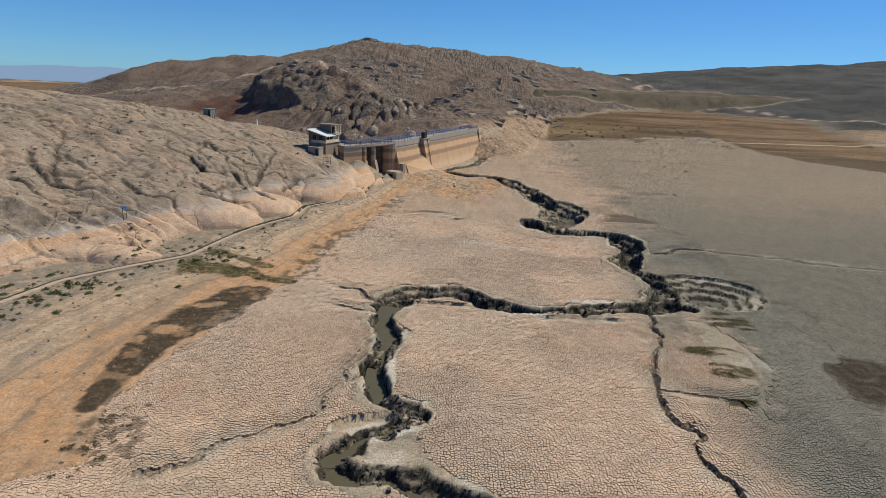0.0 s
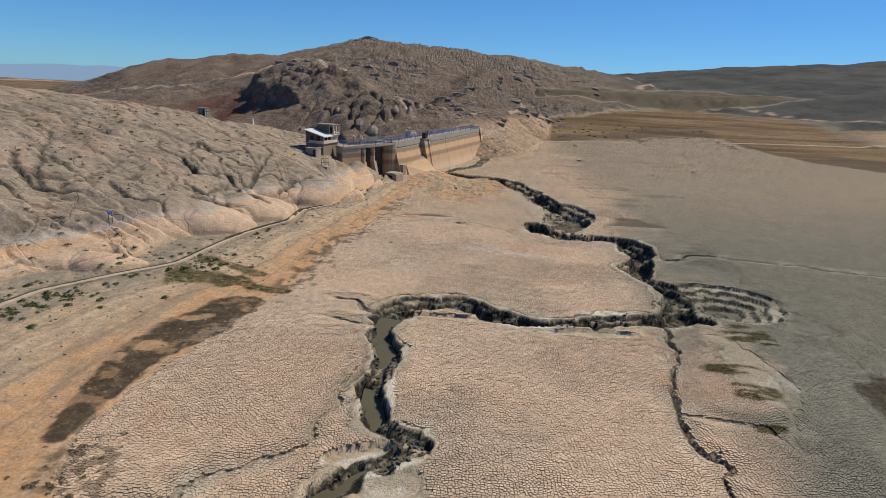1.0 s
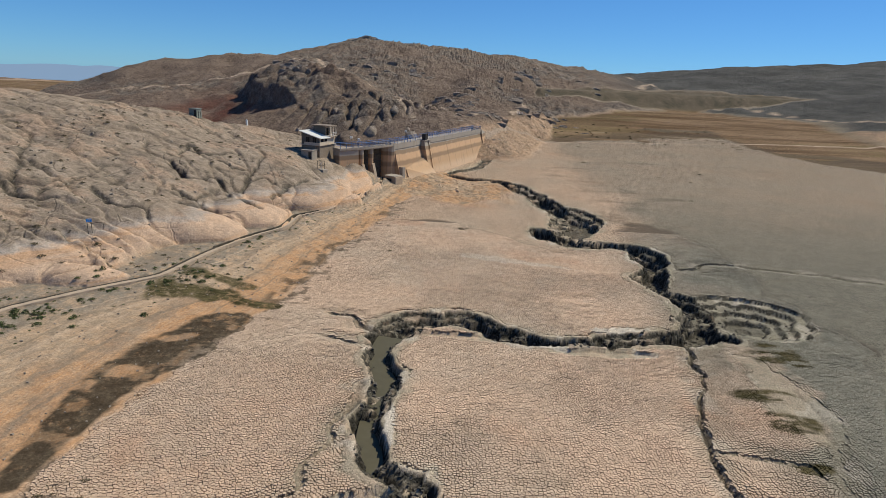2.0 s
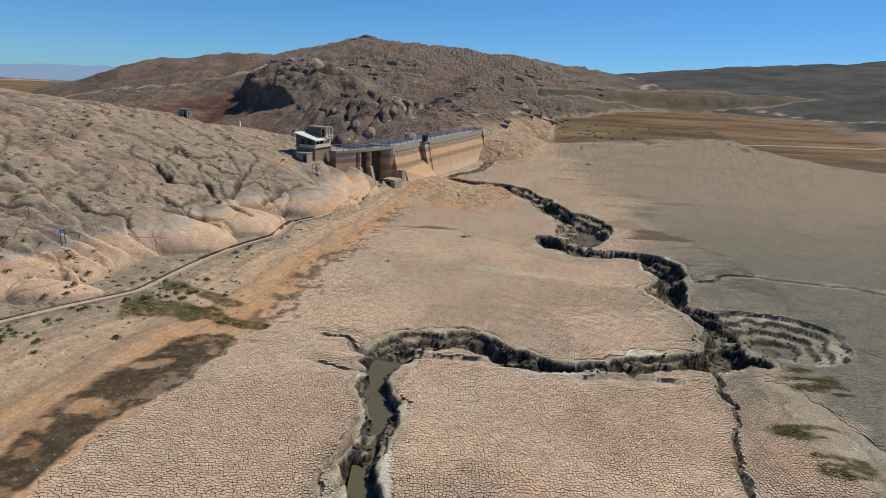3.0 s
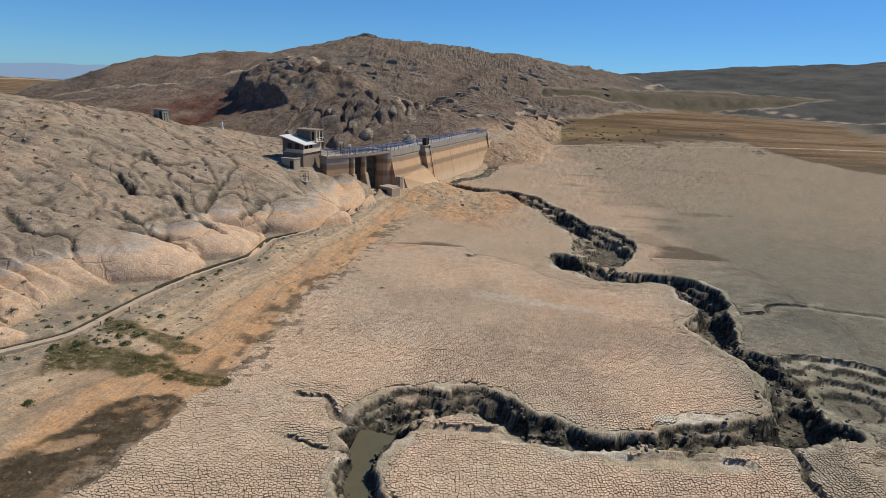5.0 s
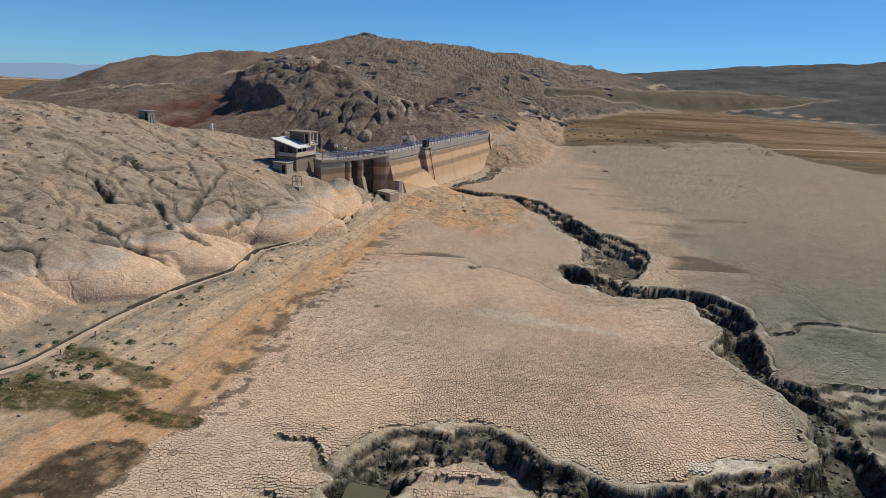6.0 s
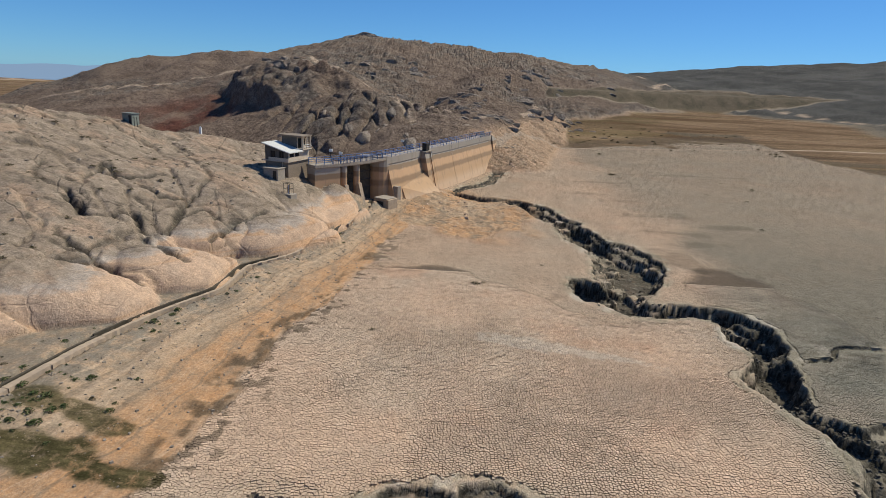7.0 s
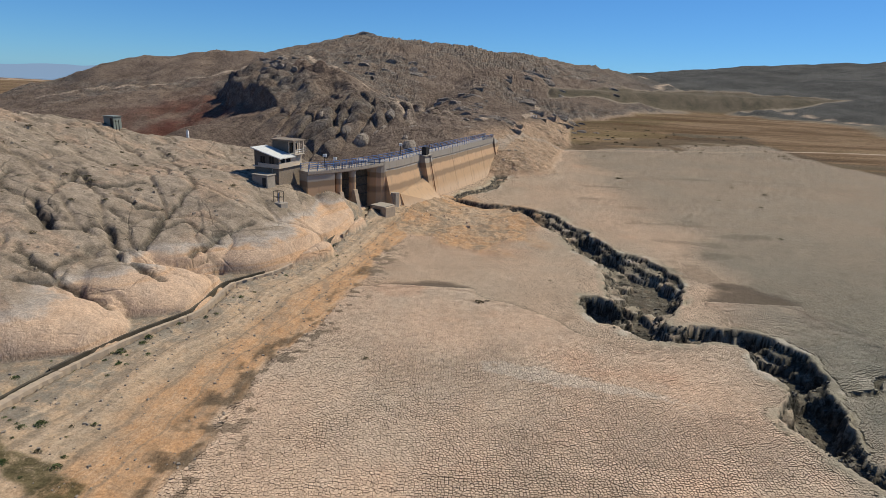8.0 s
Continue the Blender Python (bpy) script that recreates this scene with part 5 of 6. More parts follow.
def make_gatehouse():
    house = thing("gatehouse", "two-storey stone and cream gatehouse with a white lean-to roof", "building", pose(-40.2, 163.1, 0, 0, 0, -19))
    W, D = 5.4, 7.6
    part("plinth", box(0, 0, 6.5, W, D, 12.5, 0.05), STONE_WALL, house, "rough brown stone plinth")
    part("floor_slab", box(-0.25, -0.35, 12.5, W + 0.3, D + 0.1, 12.72, 0.02), CREAM, house)
    part("parapet_band", box(1.0, -0.35, 12.724, W + 0.3, -0.2, 13.3, 0.02), CREAM, house, "pale parapet band")
    part("side_parapet", box(W + 0.15, -0.196, 12.724, W + 0.3, 4.2, 13.45, 0.02), CREAM, house)
    wall = part("lower_wall", loft([(0, 0, 12.724), (W, 0, 12.724), (W, 0, 14.35), (0, 0, 15.75)], [(0, 4.4, 12.724), (W, 4.4, 12.724), (W, 4.4, 14.35), (0, 4.4, 15.75)]), DARK_RENDER, house, "grey rendered wall")
    part("side_facing", box(W + 0.003, 0.02, 12.73, W + 0.05, 4.38, 14.3, 0.0), CREAM, house)
    for cx in (1.9, 3.9):
        window(wall, cx, 0, 13.15, 0.95, 1.35, "front", DARK_STEEL)
    for cy in (1.2, 3.0):
        window(wall, W + 0.055, cy, 13.5, 1.1, 0.75, "side", DARK_STEEL)
    part("lean_to_roof", loft([(-0.45, -0.55, 15.95), (W + 0.75, -0.55, 14.32), (W + 0.75, -0.55, 14.5), (-0.45, -0.55, 16.13)], [(-0.45, 4.39, 15.95), (W + 0.75, 4.39, 14.32), (W + 0.75, 4.39, 14.5), (-0.45, 4.39, 16.13)]), WHITE_SHEET, house, "white sheet roof")
    upper = part("upper_wall", box(0.9, 4.404, 12.73, W - 0.9, D - 0.05, 17.2, 0.03), DARK_RENDER, house, "brown rendered upper wall")
    part("upper_facing", box(W - 0.896, 4.5, 14.8, W - 0.84, D - 0.1, 17.18, 0), CREAM, house)
    part("flat_roof", box(0.6, 4.0, 17.2, W + 0.6, D + 0.25, 17.48, 0.03), STONE_WALL, house, "flat roof slab")
    part("balcony_slab", box(W - 0.83, 4.404, 14.6, W + 0.7, D, 14.8, 0.02), CREAM, house)
    part("balcony_body", box(W - 0.83, 4.41, 12.73, W + 0.02, D - 0.1, 14.59, 0.02), CREAM, house)
    for cy in (4.6, 6.0, 7.4):
        part("column", box(W + 0.3, cy - 0.13, 14.804, W + 0.55, cy + 0.13, 17.196, 0.02), CREAM, house, "pale column")
    window(upper, W - 0.83, 5.3, 15.0, 0.9, 1.75, "side", DARK_STEEL)
    window(upper, W - 0.83, 6.7, 15.4, 0.8, 1.2, "side", DARK_STEEL)
    for hgt in (15.2, 15.6):
        part("balcony_rail", tube([(W + 0.6, 4.5, hgt), (W + 0.6, D, hgt)], 0.04), WHITE, house)
    part("drain_pipe", tube([(4.1, -0.08, 9.2), (4.1, -0.08, 12.4)], 0.06), CREAM, house)
    return house


make_gatehouse()


def make_store():
    store = thing("concrete_store", "low grey concrete block store beside the gatehouse", "shed", pose(-39.4, 159.2, 0, 0, 0, -19))
    part("body", box(0, 0, 7.5, 3.3, 2.4, 11.5, 0.04), CONCRETE, store)
    part("roof_slab", box(-0.12, -0.12, 11.504, 3.42, 2.52, 11.68, 0.03), CONCRETE, store)
    part("door", box(2.2, -0.04, 9.5, 3.0, -0.004, 11.2, 0.01), DARK_STEEL, store, "dark steel door")
    return store


make_store()


def make_valve_stand():
    h, _ = heights([-33.2], [154.6])
    z = float(h[0])
    stand = thing("valve_stand", "grey concrete pad with a thin steel valve frame", "machine", pose(-33.2, 154.6, z, 0, 0, -25))
    part("pad", box(-1.3, -0.9, -0.8, 1.3, 0.9, 0.25, 0.04), CONCRETE, stand)
    for x, y in ((-0.7, -0.5), (0.7, -0.5), (0.7, 0.5), (-0.7, 0.5)):
        part("post", tube([(x, y, 0.25), (x, y, 2.3)], 0.05), DARK_STEEL, stand)
    for a, b in (((-0.7, -0.5), (0.7, -0.5)), ((0.7, -0.5), (0.7, 0.5)), ((0.7, 0.5), (-0.7, 0.5)), ((-0.7, 0.5), (-0.7, -0.5))):
        for hgt in (1.2, 2.25):
            part("bar", tube([(*a, hgt), (*b, hgt)], 0.035), DARK_STEEL, stand)
    part("valve_stem", tube([(0, 0, 0.25), (0, 0, 1.9)], 0.07), BLUE, stand)
    return stand


make_valve_stand()


# ---- old canal along the foot of the slope ----
def make_canal():
    canal = thing("canal", "narrow silted concrete canal with a broken outer ledge", "canal")
    pts = [(float(np.interp(y, CANAL_Y, CANAL_X)), y) for y in np.arange(46, 182, 0.5)]
    pts = np.array(pts)
    for _ in range(6):
        pts[1:-1] = (pts[:-2] + 2 * pts[1:-1] + pts[2:]) / 4
    h, _z = terrain(pts[:, 0] + 2.2, pts[:, 1])
    z = np.minimum(1.95, h + 0.5)
    k = 0
    while k < len(pts) - 6:
        n = random.randint(8, 13)
        seg = pts[k:k + n + 1]
        zs = z[k:k + n + 1]
        d = np.gradient(seg, axis=0)
        d /= np.linalg.norm(d, axis=1)[:, None]
        nrm = np.stack([d[:, 1], -d[:, 0]], 1)
        old = seg[0][1] > 126
        lift, slip = random.uniform(-0.04, 0.04), random.uniform(-0.06, 0.06)
        a, b, out = (-0.55, 0.4, 0.8) if seg[0][1] > 100 else (-0.12, 0.30, 1.05)
        for name, cut in (("ledge", [(b, -1.2), (out + 0.05, -1.2), (out, 0.03), (b, 0.06)]), ("lip", [(a - 0.2, -1.2), (a, -1.2), (a, -0.02), (a - 0.2, 0.0)]), ("bottom", [(a, -1.3), (b, -1.3), (b, -1.1), (a, -1.1)])):
            if old and name == "ledge" and random.random() < 0.35:
                continue
            bm = bmesh.new()
            rings = []
            for (px, py), (ux, uy), pz in zip(seg, nrm, zs):
                rag = random.uniform(-0.08, 0.08) * (2.5 if old else 1)
                rings.append([bm.verts.new((px + ux * (o + slip + (rag if o > 0.5 else 0)), py + uy * (o + slip + (rag if o > 0.5 else 0)), pz + hh + lift + (rag * 0.4 if hh > 0 else 0))) for o, hh in cut])
            for r, s in zip(rings[:-1], rings[1:]):
                for j in range(4):
                    bm.faces.new((r[j], r[j - 1], s[j - 1], s[j]))
            bm.faces.new(rings[0]), bm.faces.new(rings[-1][::-1])
            bmesh.ops.recalc_face_normals(bm, faces=bm.faces)
            # inner lip and bottom are dark, so the channel draws a dark line
            part(name, bm, {"bottom": CANAL_BED, "lip": DARK_CONCRETE}.get(name, CANAL_TAN), canal, "dark stained inner lip" if name == "lip" else "")
        k += n
    return canal


make_canal()


def make_sump():
    h, _ = heights([-17.2], [176.5])
    sump = thing("sump", "pale concrete sump block at the head of the canal", "block", pose(-17.2, 176.8, float(h[0]), 0, 0, -30))
    part("body", box(-2.0, -1.8, -1.5, 2.0, 1.8, 1.5, 0.08), CANAL_TAN, sump)
    part("cover", box(-2.1, -1.9, 1.504, 1.6, 1.9, 1.72, 0.04), CONCRETE, sump)
    # solid dark block stands in for the shade of an opening
    part("outlet", box(-1.2, -2.1, 0.1, 0.6, -1.804, 1.0, 0.03), DARK_STEEL, sump, "dark outlet opening")
    return sump


make_sump()


def make_sign():
    h, _ = heights([-55.0], [95.0])
    z = float(h[0])
    sign = thing("sign_board", "small bright blue sign board on two posts on the rocky slope", "sign", pose(-55.0, 95.0, z, 0, 0, 32))
    for x in (-0.26, 0.26):
        part("post", tube([(x, 0, -0.6), (x, 0, 2.2)], 0.04), DARK_STEEL, sign)
    board = part("board", box(-0.36, -0.08, 1.75, 0.36, -0.045, 2.25, 0.008), SIGN_BLUE, sign, "bright blue panel")
    for hgt, w in ((2.12, 0.24), (1.92, 0.2)):
        part("line_of_writing", box(-w, -0.088, hgt - 0.035, w, -0.082, hgt + 0.035, 0), WHITE, board)
    return sign


make_sign()


def make_hut():
    h, _ = heights([-71.0], [170.5])
    z = float(h[0])
    hut = thing("ridge_hut", "small faded green sheet-metal hut on the ridge", "hut", pose(-71.0, 170.5, z, 0, 0, -15))
    part("body", box(-1.3, -1.0, -0.6, 1.1, 1.0, 2.1, 0.02), HUT_GREEN, hut)
    part("roof", box(-1.5, -1.2, 2.104, 1.3, 1.2, 2.22, 0.02), HUT_GREEN, hut)
    part("door", box(0.3, -1.05, 0.0, 0.95, -1.004, 1.8, 0.01), DARK_STEEL, hut)
    for x in (1.5, 2.2):
        part("fence_post", tube([(x, -0.8, -0.5), (x, -0.8, 1.5)], 0.06), DARK_STEEL, hut)
    part("fence_rail", tube([(1.1, -0.8, 1.3), (2.3, -0.8, 1.3)], 0.05), DARK_STEEL, hut)
    return hut


make_hut()


def make_marker():
    h, _ = heights([-60.5], [180.0])
    mark = thing("marker_post", "white painted survey post on the ridge", "post", pose(-60.5, 180.0, float(h[0])))
    part("shaft", box(-0.22, -0.22, -0.5, 0.22, 0.22, 1.5, 0.04), WHITE, mark)
    part("cap", box(-0.14, -0.14, 1.504, 0.14, 0.14, 1.75, 0.04), WHITE, mark)
    return mark


make_marker()


def make_weir():
    weir = thing("weir", "dark concrete weir wall with a pale coping at the far shore", "wall", pose(30, 378, 0, 0, 0, 1))
    part("wall", box(0, 0, 3, 17, 1.2, 12.2, 0.1), DARK_RENDER, weir)
    part("coping", box(-0.5, -0.4, 12.204, 17.5, 1.6, 12.6, 0.06), CONCRETE, weir)
    part("gate_frame", box(8, -1.2, 7.5, 11.5, -0.404, 13.0, 0.08), CONCRETE, weir)
    for x in (8.2, 9.7, 11.3):
        part("post", tube([(x, -0.9, 13.0), (x, -0.9, 14.2)], 0.1), WHITE, weir)
    part("rail", tube([(8.2, -0.9, 14.1), (11.3, -0.9, 14.1)], 0.08), WHITE, weir)
    return weir


make_weir()


# ---- rocks ----
def rock_material(name, low):
    """Weathered stone; low: washed pale below the old water line."""
    n = Nodes(name, 0.92)
    rnd = n.add("ShaderNodeObjectInfo").outputs["Random"]
    mid, fine, grain = n.noise(0.35, 6, 0.7), n.noise(2.2, 6, 0.7), n.noise(9, 4, 0.7)
    col = n.mix(n.ramp(mid, 0.3, 0.7), (0.26, 0.205, 0.16), (0.36, 0.295, 0.235))
    col = n.mix(n.math("MULTIPLY", n.ramp(fine, 0.48, 0.72), 0.6), col, (0.12, 0.095, 0.08))
    col = n.mix(n.math("MULTIPLY", rnd, 0.45), col, (0.21, 0.155, 0.115))
    if low:
        z = n.add("ShaderNodeSeparateXYZ", Vector=n.place).outputs[2]
        level = n.math("ADD", z, n.math("MULTIPLY", mid, 1.6))
        pale = n.mix(n.ramp(mid, 0.35, 0.7), (0.50, 0.345, 0.235), (0.42, 0.30, 0.215))
        col = n.mix(n.ramp(level, 6.2, 8.2), pale, col)
    k = 0.28 if not low else 0.8
    j1 = n.cells(k, "DISTANCE_TO_EDGE", n.scaled(1, 1.6, 1, 25)).outputs["Distance"]
    joint = n.math("MULTIPLY", n.math("SUBTRACT", 1.0, n.ramp(j1, 0.01, 0.07)), n.ramp(n.noise(k * 0.6, 3), 0.4, 0.6))
    col = n.mix(n.math("MULTIPLY", joint, 0.25), col, (0.07, 0.058, 0.048))
    h = n.math("ADD", n.math("MULTIPLY", fine, 1.0), n.math("MULTIPLY", grain, 0.3))
    h = n.math("ADD", h, n.math("MULTIPLY", n.noise(k * 2.2, 6, 0.7), 2.5))
    h = n.math("SUBTRACT", h, n.math("MULTIPLY", joint, 1.5))
    return n.finish(col, h, 0.5 if not low else 0.14, 1.0)


FAR_ROCK = rock_material("hill_rock", False)
SHORE_ROCK = rock_material("shore_rock", True)


def rock_mesh(name, seed, material, detail=3, flat=0.0):
    """A rounded block with joint faces."""
    rng = random.Random(seed)
    bm = bmesh.new()
    bmesh.ops.create_icosphere(bm, subdivisions=detail, radius=1)
    planes = [(Vector((rng.uniform(-1, 1), rng.uniform(-1, 1), rng.uniform(-0.3, 1))).normalized(), rng.uniform(0.5, 0.85)) for _ in range(14)]
    off = Vector((seed * 3.7, seed * 1.3, seed * 2.1))
    for v in bm.verts:
        p = v.co.copy()
        p *= 1 + 0.28 * noise.noise(p * 1.1 + off) + 0.10 * noise.noise(p * 2.7 + off)
        for nrm, c in planes:
            over = p.dot(nrm) - c
            if over > 0:
                p -= nrm * over * 0.95
        v.co = p
    me = bpy.data.meshes.new(name)
    bm.to_mesh(me)
    bm.free()
    me.polygons.foreach_set("use_smooth", np.ones(len(me.polygons), bool))
    me.set_sharp_from_angle(angle=radians(24))
    me.materials.append(material)
    return me


def strew(name, meshes, spots, label, category, group, tilt=0.25):
    """One thing on each spot: x, y, sink, turn, three scales."""
    h, _ = heights([s[0] for s in spots], [s[1] for s in spots])
    for (x, y, sink, turn, sx, sy, sz), z in zip(spots, h):
        ob = new(name, random.choice(meshes))
        ob.matrix_world = Matrix.LocRotScale((x, y, z - sink), Euler((random.uniform(-tilt, tilt), random.uniform(-tilt, tilt), radians(turn))), (sx, sy, sz))
        tagged(ob, label, category, group)


boulders = [rock_mesh("boulder", k, FAR_ROCK) for k in range(6)]
rng = random.Random(11)
spots, tries = [], 0
while len(spots) < 46 and tries < 9000:
    tries += 1
    x, y = rng.uniform(-80, 14), rng.uniform(226, 322)
    if x > -8 + (y - 226) * 0.25 or y > 312 - 0.5 * abs(x + 35):
        continue
    size = rng.uniform(2.2, 6.0) * (1.15 - 0.004 * (y - 226))
    if any(math.hypot(x - s[0], y - s[1]) < 0.46 * (size + s[4]) for s in spots):
        continue
    spots.append((x, y, 0.6 * size, rng.uniform(50, 120), size * 1.5, size * 0.8, size * 0.85))
strew("boulder", boulders, spots, "rounded grey-brown boulder on the hillside behind the dam", "boulder", "boulders behind the dam")

# broken crags of the hill, and the dark cliff above the gorge
crags = [rock_mesh("crag", 20 + k, FAR_ROCK, 2) for k in range(5)]
spots = []
for cx, cy, rx, ry, count, big in ((-20, 400, 45, 40, 38, 5), (40, 470, 30, 60, 30, 5), (-120, 470, 30, 40, 26, 6), (-60, 520, 50, 40, 30, 6), (10, 330, 24, 26, 36, 3.4), (60, 400, 16, 26, 16, 4), (-92, 640, 10, 8, 8, 9), (70, 560, 40, 40, 22, 6)):
    for _ in range(count):
        size = rng.uniform(0.4, 1.0) * big
        spots.append((rng.gauss(cx, rx * 0.5), rng.gauss(cy, ry * 0.5), 0.3 * size, rng.uniform(-50, 0), size * 1.7, size * 0.7, size * 0.7))
strew("crag", crags, spots, "jagged grey rock outcrop on the brown hill", "rock outcrop", "outcrops of the far hill")
spots = []
for k in range(26):
    t = k / 25
    size = rng.uniform(1.8, 3.8)
    spots.append((-142 + 46 * t + rng.uniform(1, 8), 418 - 46 * t + rng.uniform(0, 9), 0.3 * size, rng.uniform(-60, -20), size * 1.4, size * 0.9, size * 0.9))
strew("cliff_rock", crags, spots, "dark jagged rock on the cliff above the red gorge", "rock outcrop", "cliff above the gorge")

# loose blocks on the near shore
slabs = [rock_mesh("shore_stone", 40 + k, SHORE_ROCK, 2) for k in range(5)]
spots = []
for _ in range(34):
    t = rng.random()
    y = 118 + 62 * t
    spots.append((float(np.interp(y, CANAL_Y, CANAL_X)) + rng.uniform(0.6, 3.0), y, 0.12, rng.uniform(0, 180), rng.uniform(0.25, 0.7), rng.uniform(0.2, 0.5), rng.uniform(0.15, 0.4)))
for _ in range(26):
    spots.append((rng.gauss(-3, 7), rng.gauss(186, 7), 0.1, rng.uniform(0, 180), rng.uniform(0.3, 0.9), rng.uniform(0.3, 0.6), rng.uniform(0.2, 0.5)))
for _ in range(40):
    spots.append((rng.gauss(21, 4), rng.gauss(262, 12), 0.2, rng.uniform(0, 180), rng.uniform(0.6, 1.8), rng.uniform(0.5, 1.1), rng.uniform(0.3, 0.8)))
strew("shore_stone", slabs, spots, "loose pale stone lying on the silt", "stone", "stones along the canal and dam")


# ---- small stones and clods, too many to count ----
def crumbs(name, places, material, label, category, squash=0.6):
    """Many small blocks in one mesh. places: x, y, size."""
    px, py, size = (np.array(c) for c in zip(*places))
    h, z = heights(px, py)
    bare = z["dome"] < 0.1
    px, py, size, h = px[bare], py[bare], size[bare], h[bare]
    base = np.array([(-1, -1, -1), (1, -1, -1), (1, 1, -1), (-1, 1, -1), (-0.7, -0.7, 1), (0.7, -0.75, 1), (0.65, 0.7, 0.9), (-0.7, 0.6, 0.95)], float)
    faces = np.array([(0, 3, 2, 1), (4, 5, 6, 7), (0, 1, 5, 4), (1, 2, 6, 5), (2, 3, 7, 6), (3, 0, 4, 7)])
    r = np.random.RandomState(5)
    n = len(px)
    a = r.uniform(0, 6.28, n)
    v = base[None] * r.uniform(0.6, 1.2, (n, 8, 3)) * np.stack([size, size * r.uniform(0.5, 1, n), size * squash], 1)[:, None, :]
    x = v[:, :, 0] * np.cos(a)[:, None] - v[:, :, 1] * np.sin(a)[:, None] + px[:, None]
    y = v[:, :, 0] * np.sin(a)[:, None] + v[:, :, 1] * np.cos(a)[:, None] + py[:, None]
    zz = v[:, :, 2] + (h + 0.3 * squash * size)[:, None]
    me = bpy.data.meshes.new(name)
    me.from_pydata(np.stack([x, y, zz], 2).reshape(-1, 3).tolist(), [], (faces[None] + 8 * np.arange(n)[:, None, None]).reshape(-1, 4).tolist())
    me.materials.append(material)
    if material is LAND:
        vx, vy = x.ravel(), y.ravel()
        hh, zz = terrain(vx, vy, False)
        give_zones(me, zones(vx, vy, hh, zz, np.zeros(vx.shape)))
    return tagged(new(name, me), label, category, kind="stuff")


CLOD = simple_material("dark_mud_clod", (0.055, 0.048, 0.038), (0.13, 0.11, 0.088), 1.3, bump=0.05)
GRAVEL = simple_material("gravel", (0.30, 0.24, 0.185), (0.20, 0.165, 0.13), 1.0, bump=0.02)
places = []
for line, count in ((STREAM, 700), (ARM, 900), (GORGE_S, 1200), (GORGE_N, 900), (OUTLET, 160)):
    pts = curved(line)
    for _ in range(count):
        p = rng.choice(pts)
        a, r = rng.uniform(0, 6.28), p[2] * rng.choice((rng.uniform(0.3, 0.8), rng.uniform(0.78, 0.98)))
        places.append((p[0] + r * math.cos(a), p[1] + r * math.sin(a), 0.05 + 0.22 * rng.random() ** 3))
for _ in range(130):
    a, r = rng.uniform(0, 6.28), math.sqrt(rng.random())
    places.append((42.5 + 8.8 * r * math.cos(a), 89 + 6.6 * r * math.sin(a), 0.05 + 0.2 * rng.random() ** 2))
crumbs("mud_clods", places, CLOD, "dark broken mud clods in the gullies", "mud clods")
places = []
for _ in range(2600):
    y = rng.uniform(48, 185)
    c, s = float(np.interp(y, CANAL_Y, CANAL_X)), float(np.interp(y, SHORE_Y, SHORE_X))
    x = c + (s - c) * rng.random() ** 1.6 + 0.8
    places.append((x, y, 0.04 + 0.14 * rng.random() ** 4))
for _ in range(900):
    x, y = rng.uniform(-85, -36), rng.uniform(75, 165)
    if x < float(np.interp(y, CANAL_Y, CANAL_X)) - 2:
        places.append((x, y, 0.05 + 0.28 * rng.random() ** 4))
crumbs("gravel", places, GRAVEL, "scattered gravel and small stones on the shore", "gravel")


# ---- shrubs ----
def leaf_material(name, a, b):
    n = Nodes(name, 0.8)
    rnd = n.add("ShaderNodeObjectInfo").outputs["Random"]
    isl = n.add("ShaderNodeNewGeometry").outputs["Random Per Island"]
    col = n.mix(isl, a, b)
    return n.finish(n.mix(n.math("MULTIPLY", rnd, 0.5), col, (0.12, 0.10, 0.05)))


GREEN = leaf_material("green_leaf", (0.035, 0.06, 0.018), (0.085, 0.11, 0.035))
DRY = leaf_material("dry_leaf", (0.045, 0.038, 0.02), (0.11, 0.085, 0.045))


def shrub_mesh(name, seed, material, blades):
    """A low clump of small leaves on thin twigs."""
    r = random.Random(seed)
    verts, faces = [], []
    for k in range(blades):
        a, lean = r.uniform(0, 6.28), r.random() ** 0.7
        rad = lean * r.uniform(0.5, 1.0)
        c = Vector((rad * math.cos(a), rad * math.sin(a), 0.06 + (1 - lean * 0.75) * r.uniform(0.15, 0.85)))
        u = Vector((r.uniform(-1, 1), r.uniform(-1, 1), r.uniform(-0.4, 1))).normalized() * r.uniform(0.10, 0.22)
        w = u.cross(Vector((r.uniform(-1, 1), r.uniform(-1, 1), r.uniform(-1, 1)))).normalized() * r.uniform(0.05, 0.12)
        i = len(verts)
        verts += [c - u, c + w, c + u, c - w]
        faces.append((i, i + 1, i + 2, i + 3))
    for k in range(7):
        a = r.uniform(0, 6.28)
        tip = Vector((0.6 * math.cos(a), 0.6 * math.sin(a), r.uniform(0.3, 0.6)))
        side = Vector((-math.sin(a), math.cos(a), 0)) * 0.02
        i = len(verts)
        verts += [side, -side, tip - side * 0.4, tip + side * 0.4]
        faces.append((i, i + 1, i + 2, i + 3))
    me = bpy.data.meshes.new(name)
    me.from_pydata([tuple(v) for v in verts], [], faces)
    me.materials.append(material)
    return me


green_shrubs = [shrub_mesh("green_shrub", 60 + k, GREEN, 90) for k in range(3)]
dry_shrubs = [shrub_mesh("dry_shrub", 70 + k, DRY, 70) for k in range(3)]


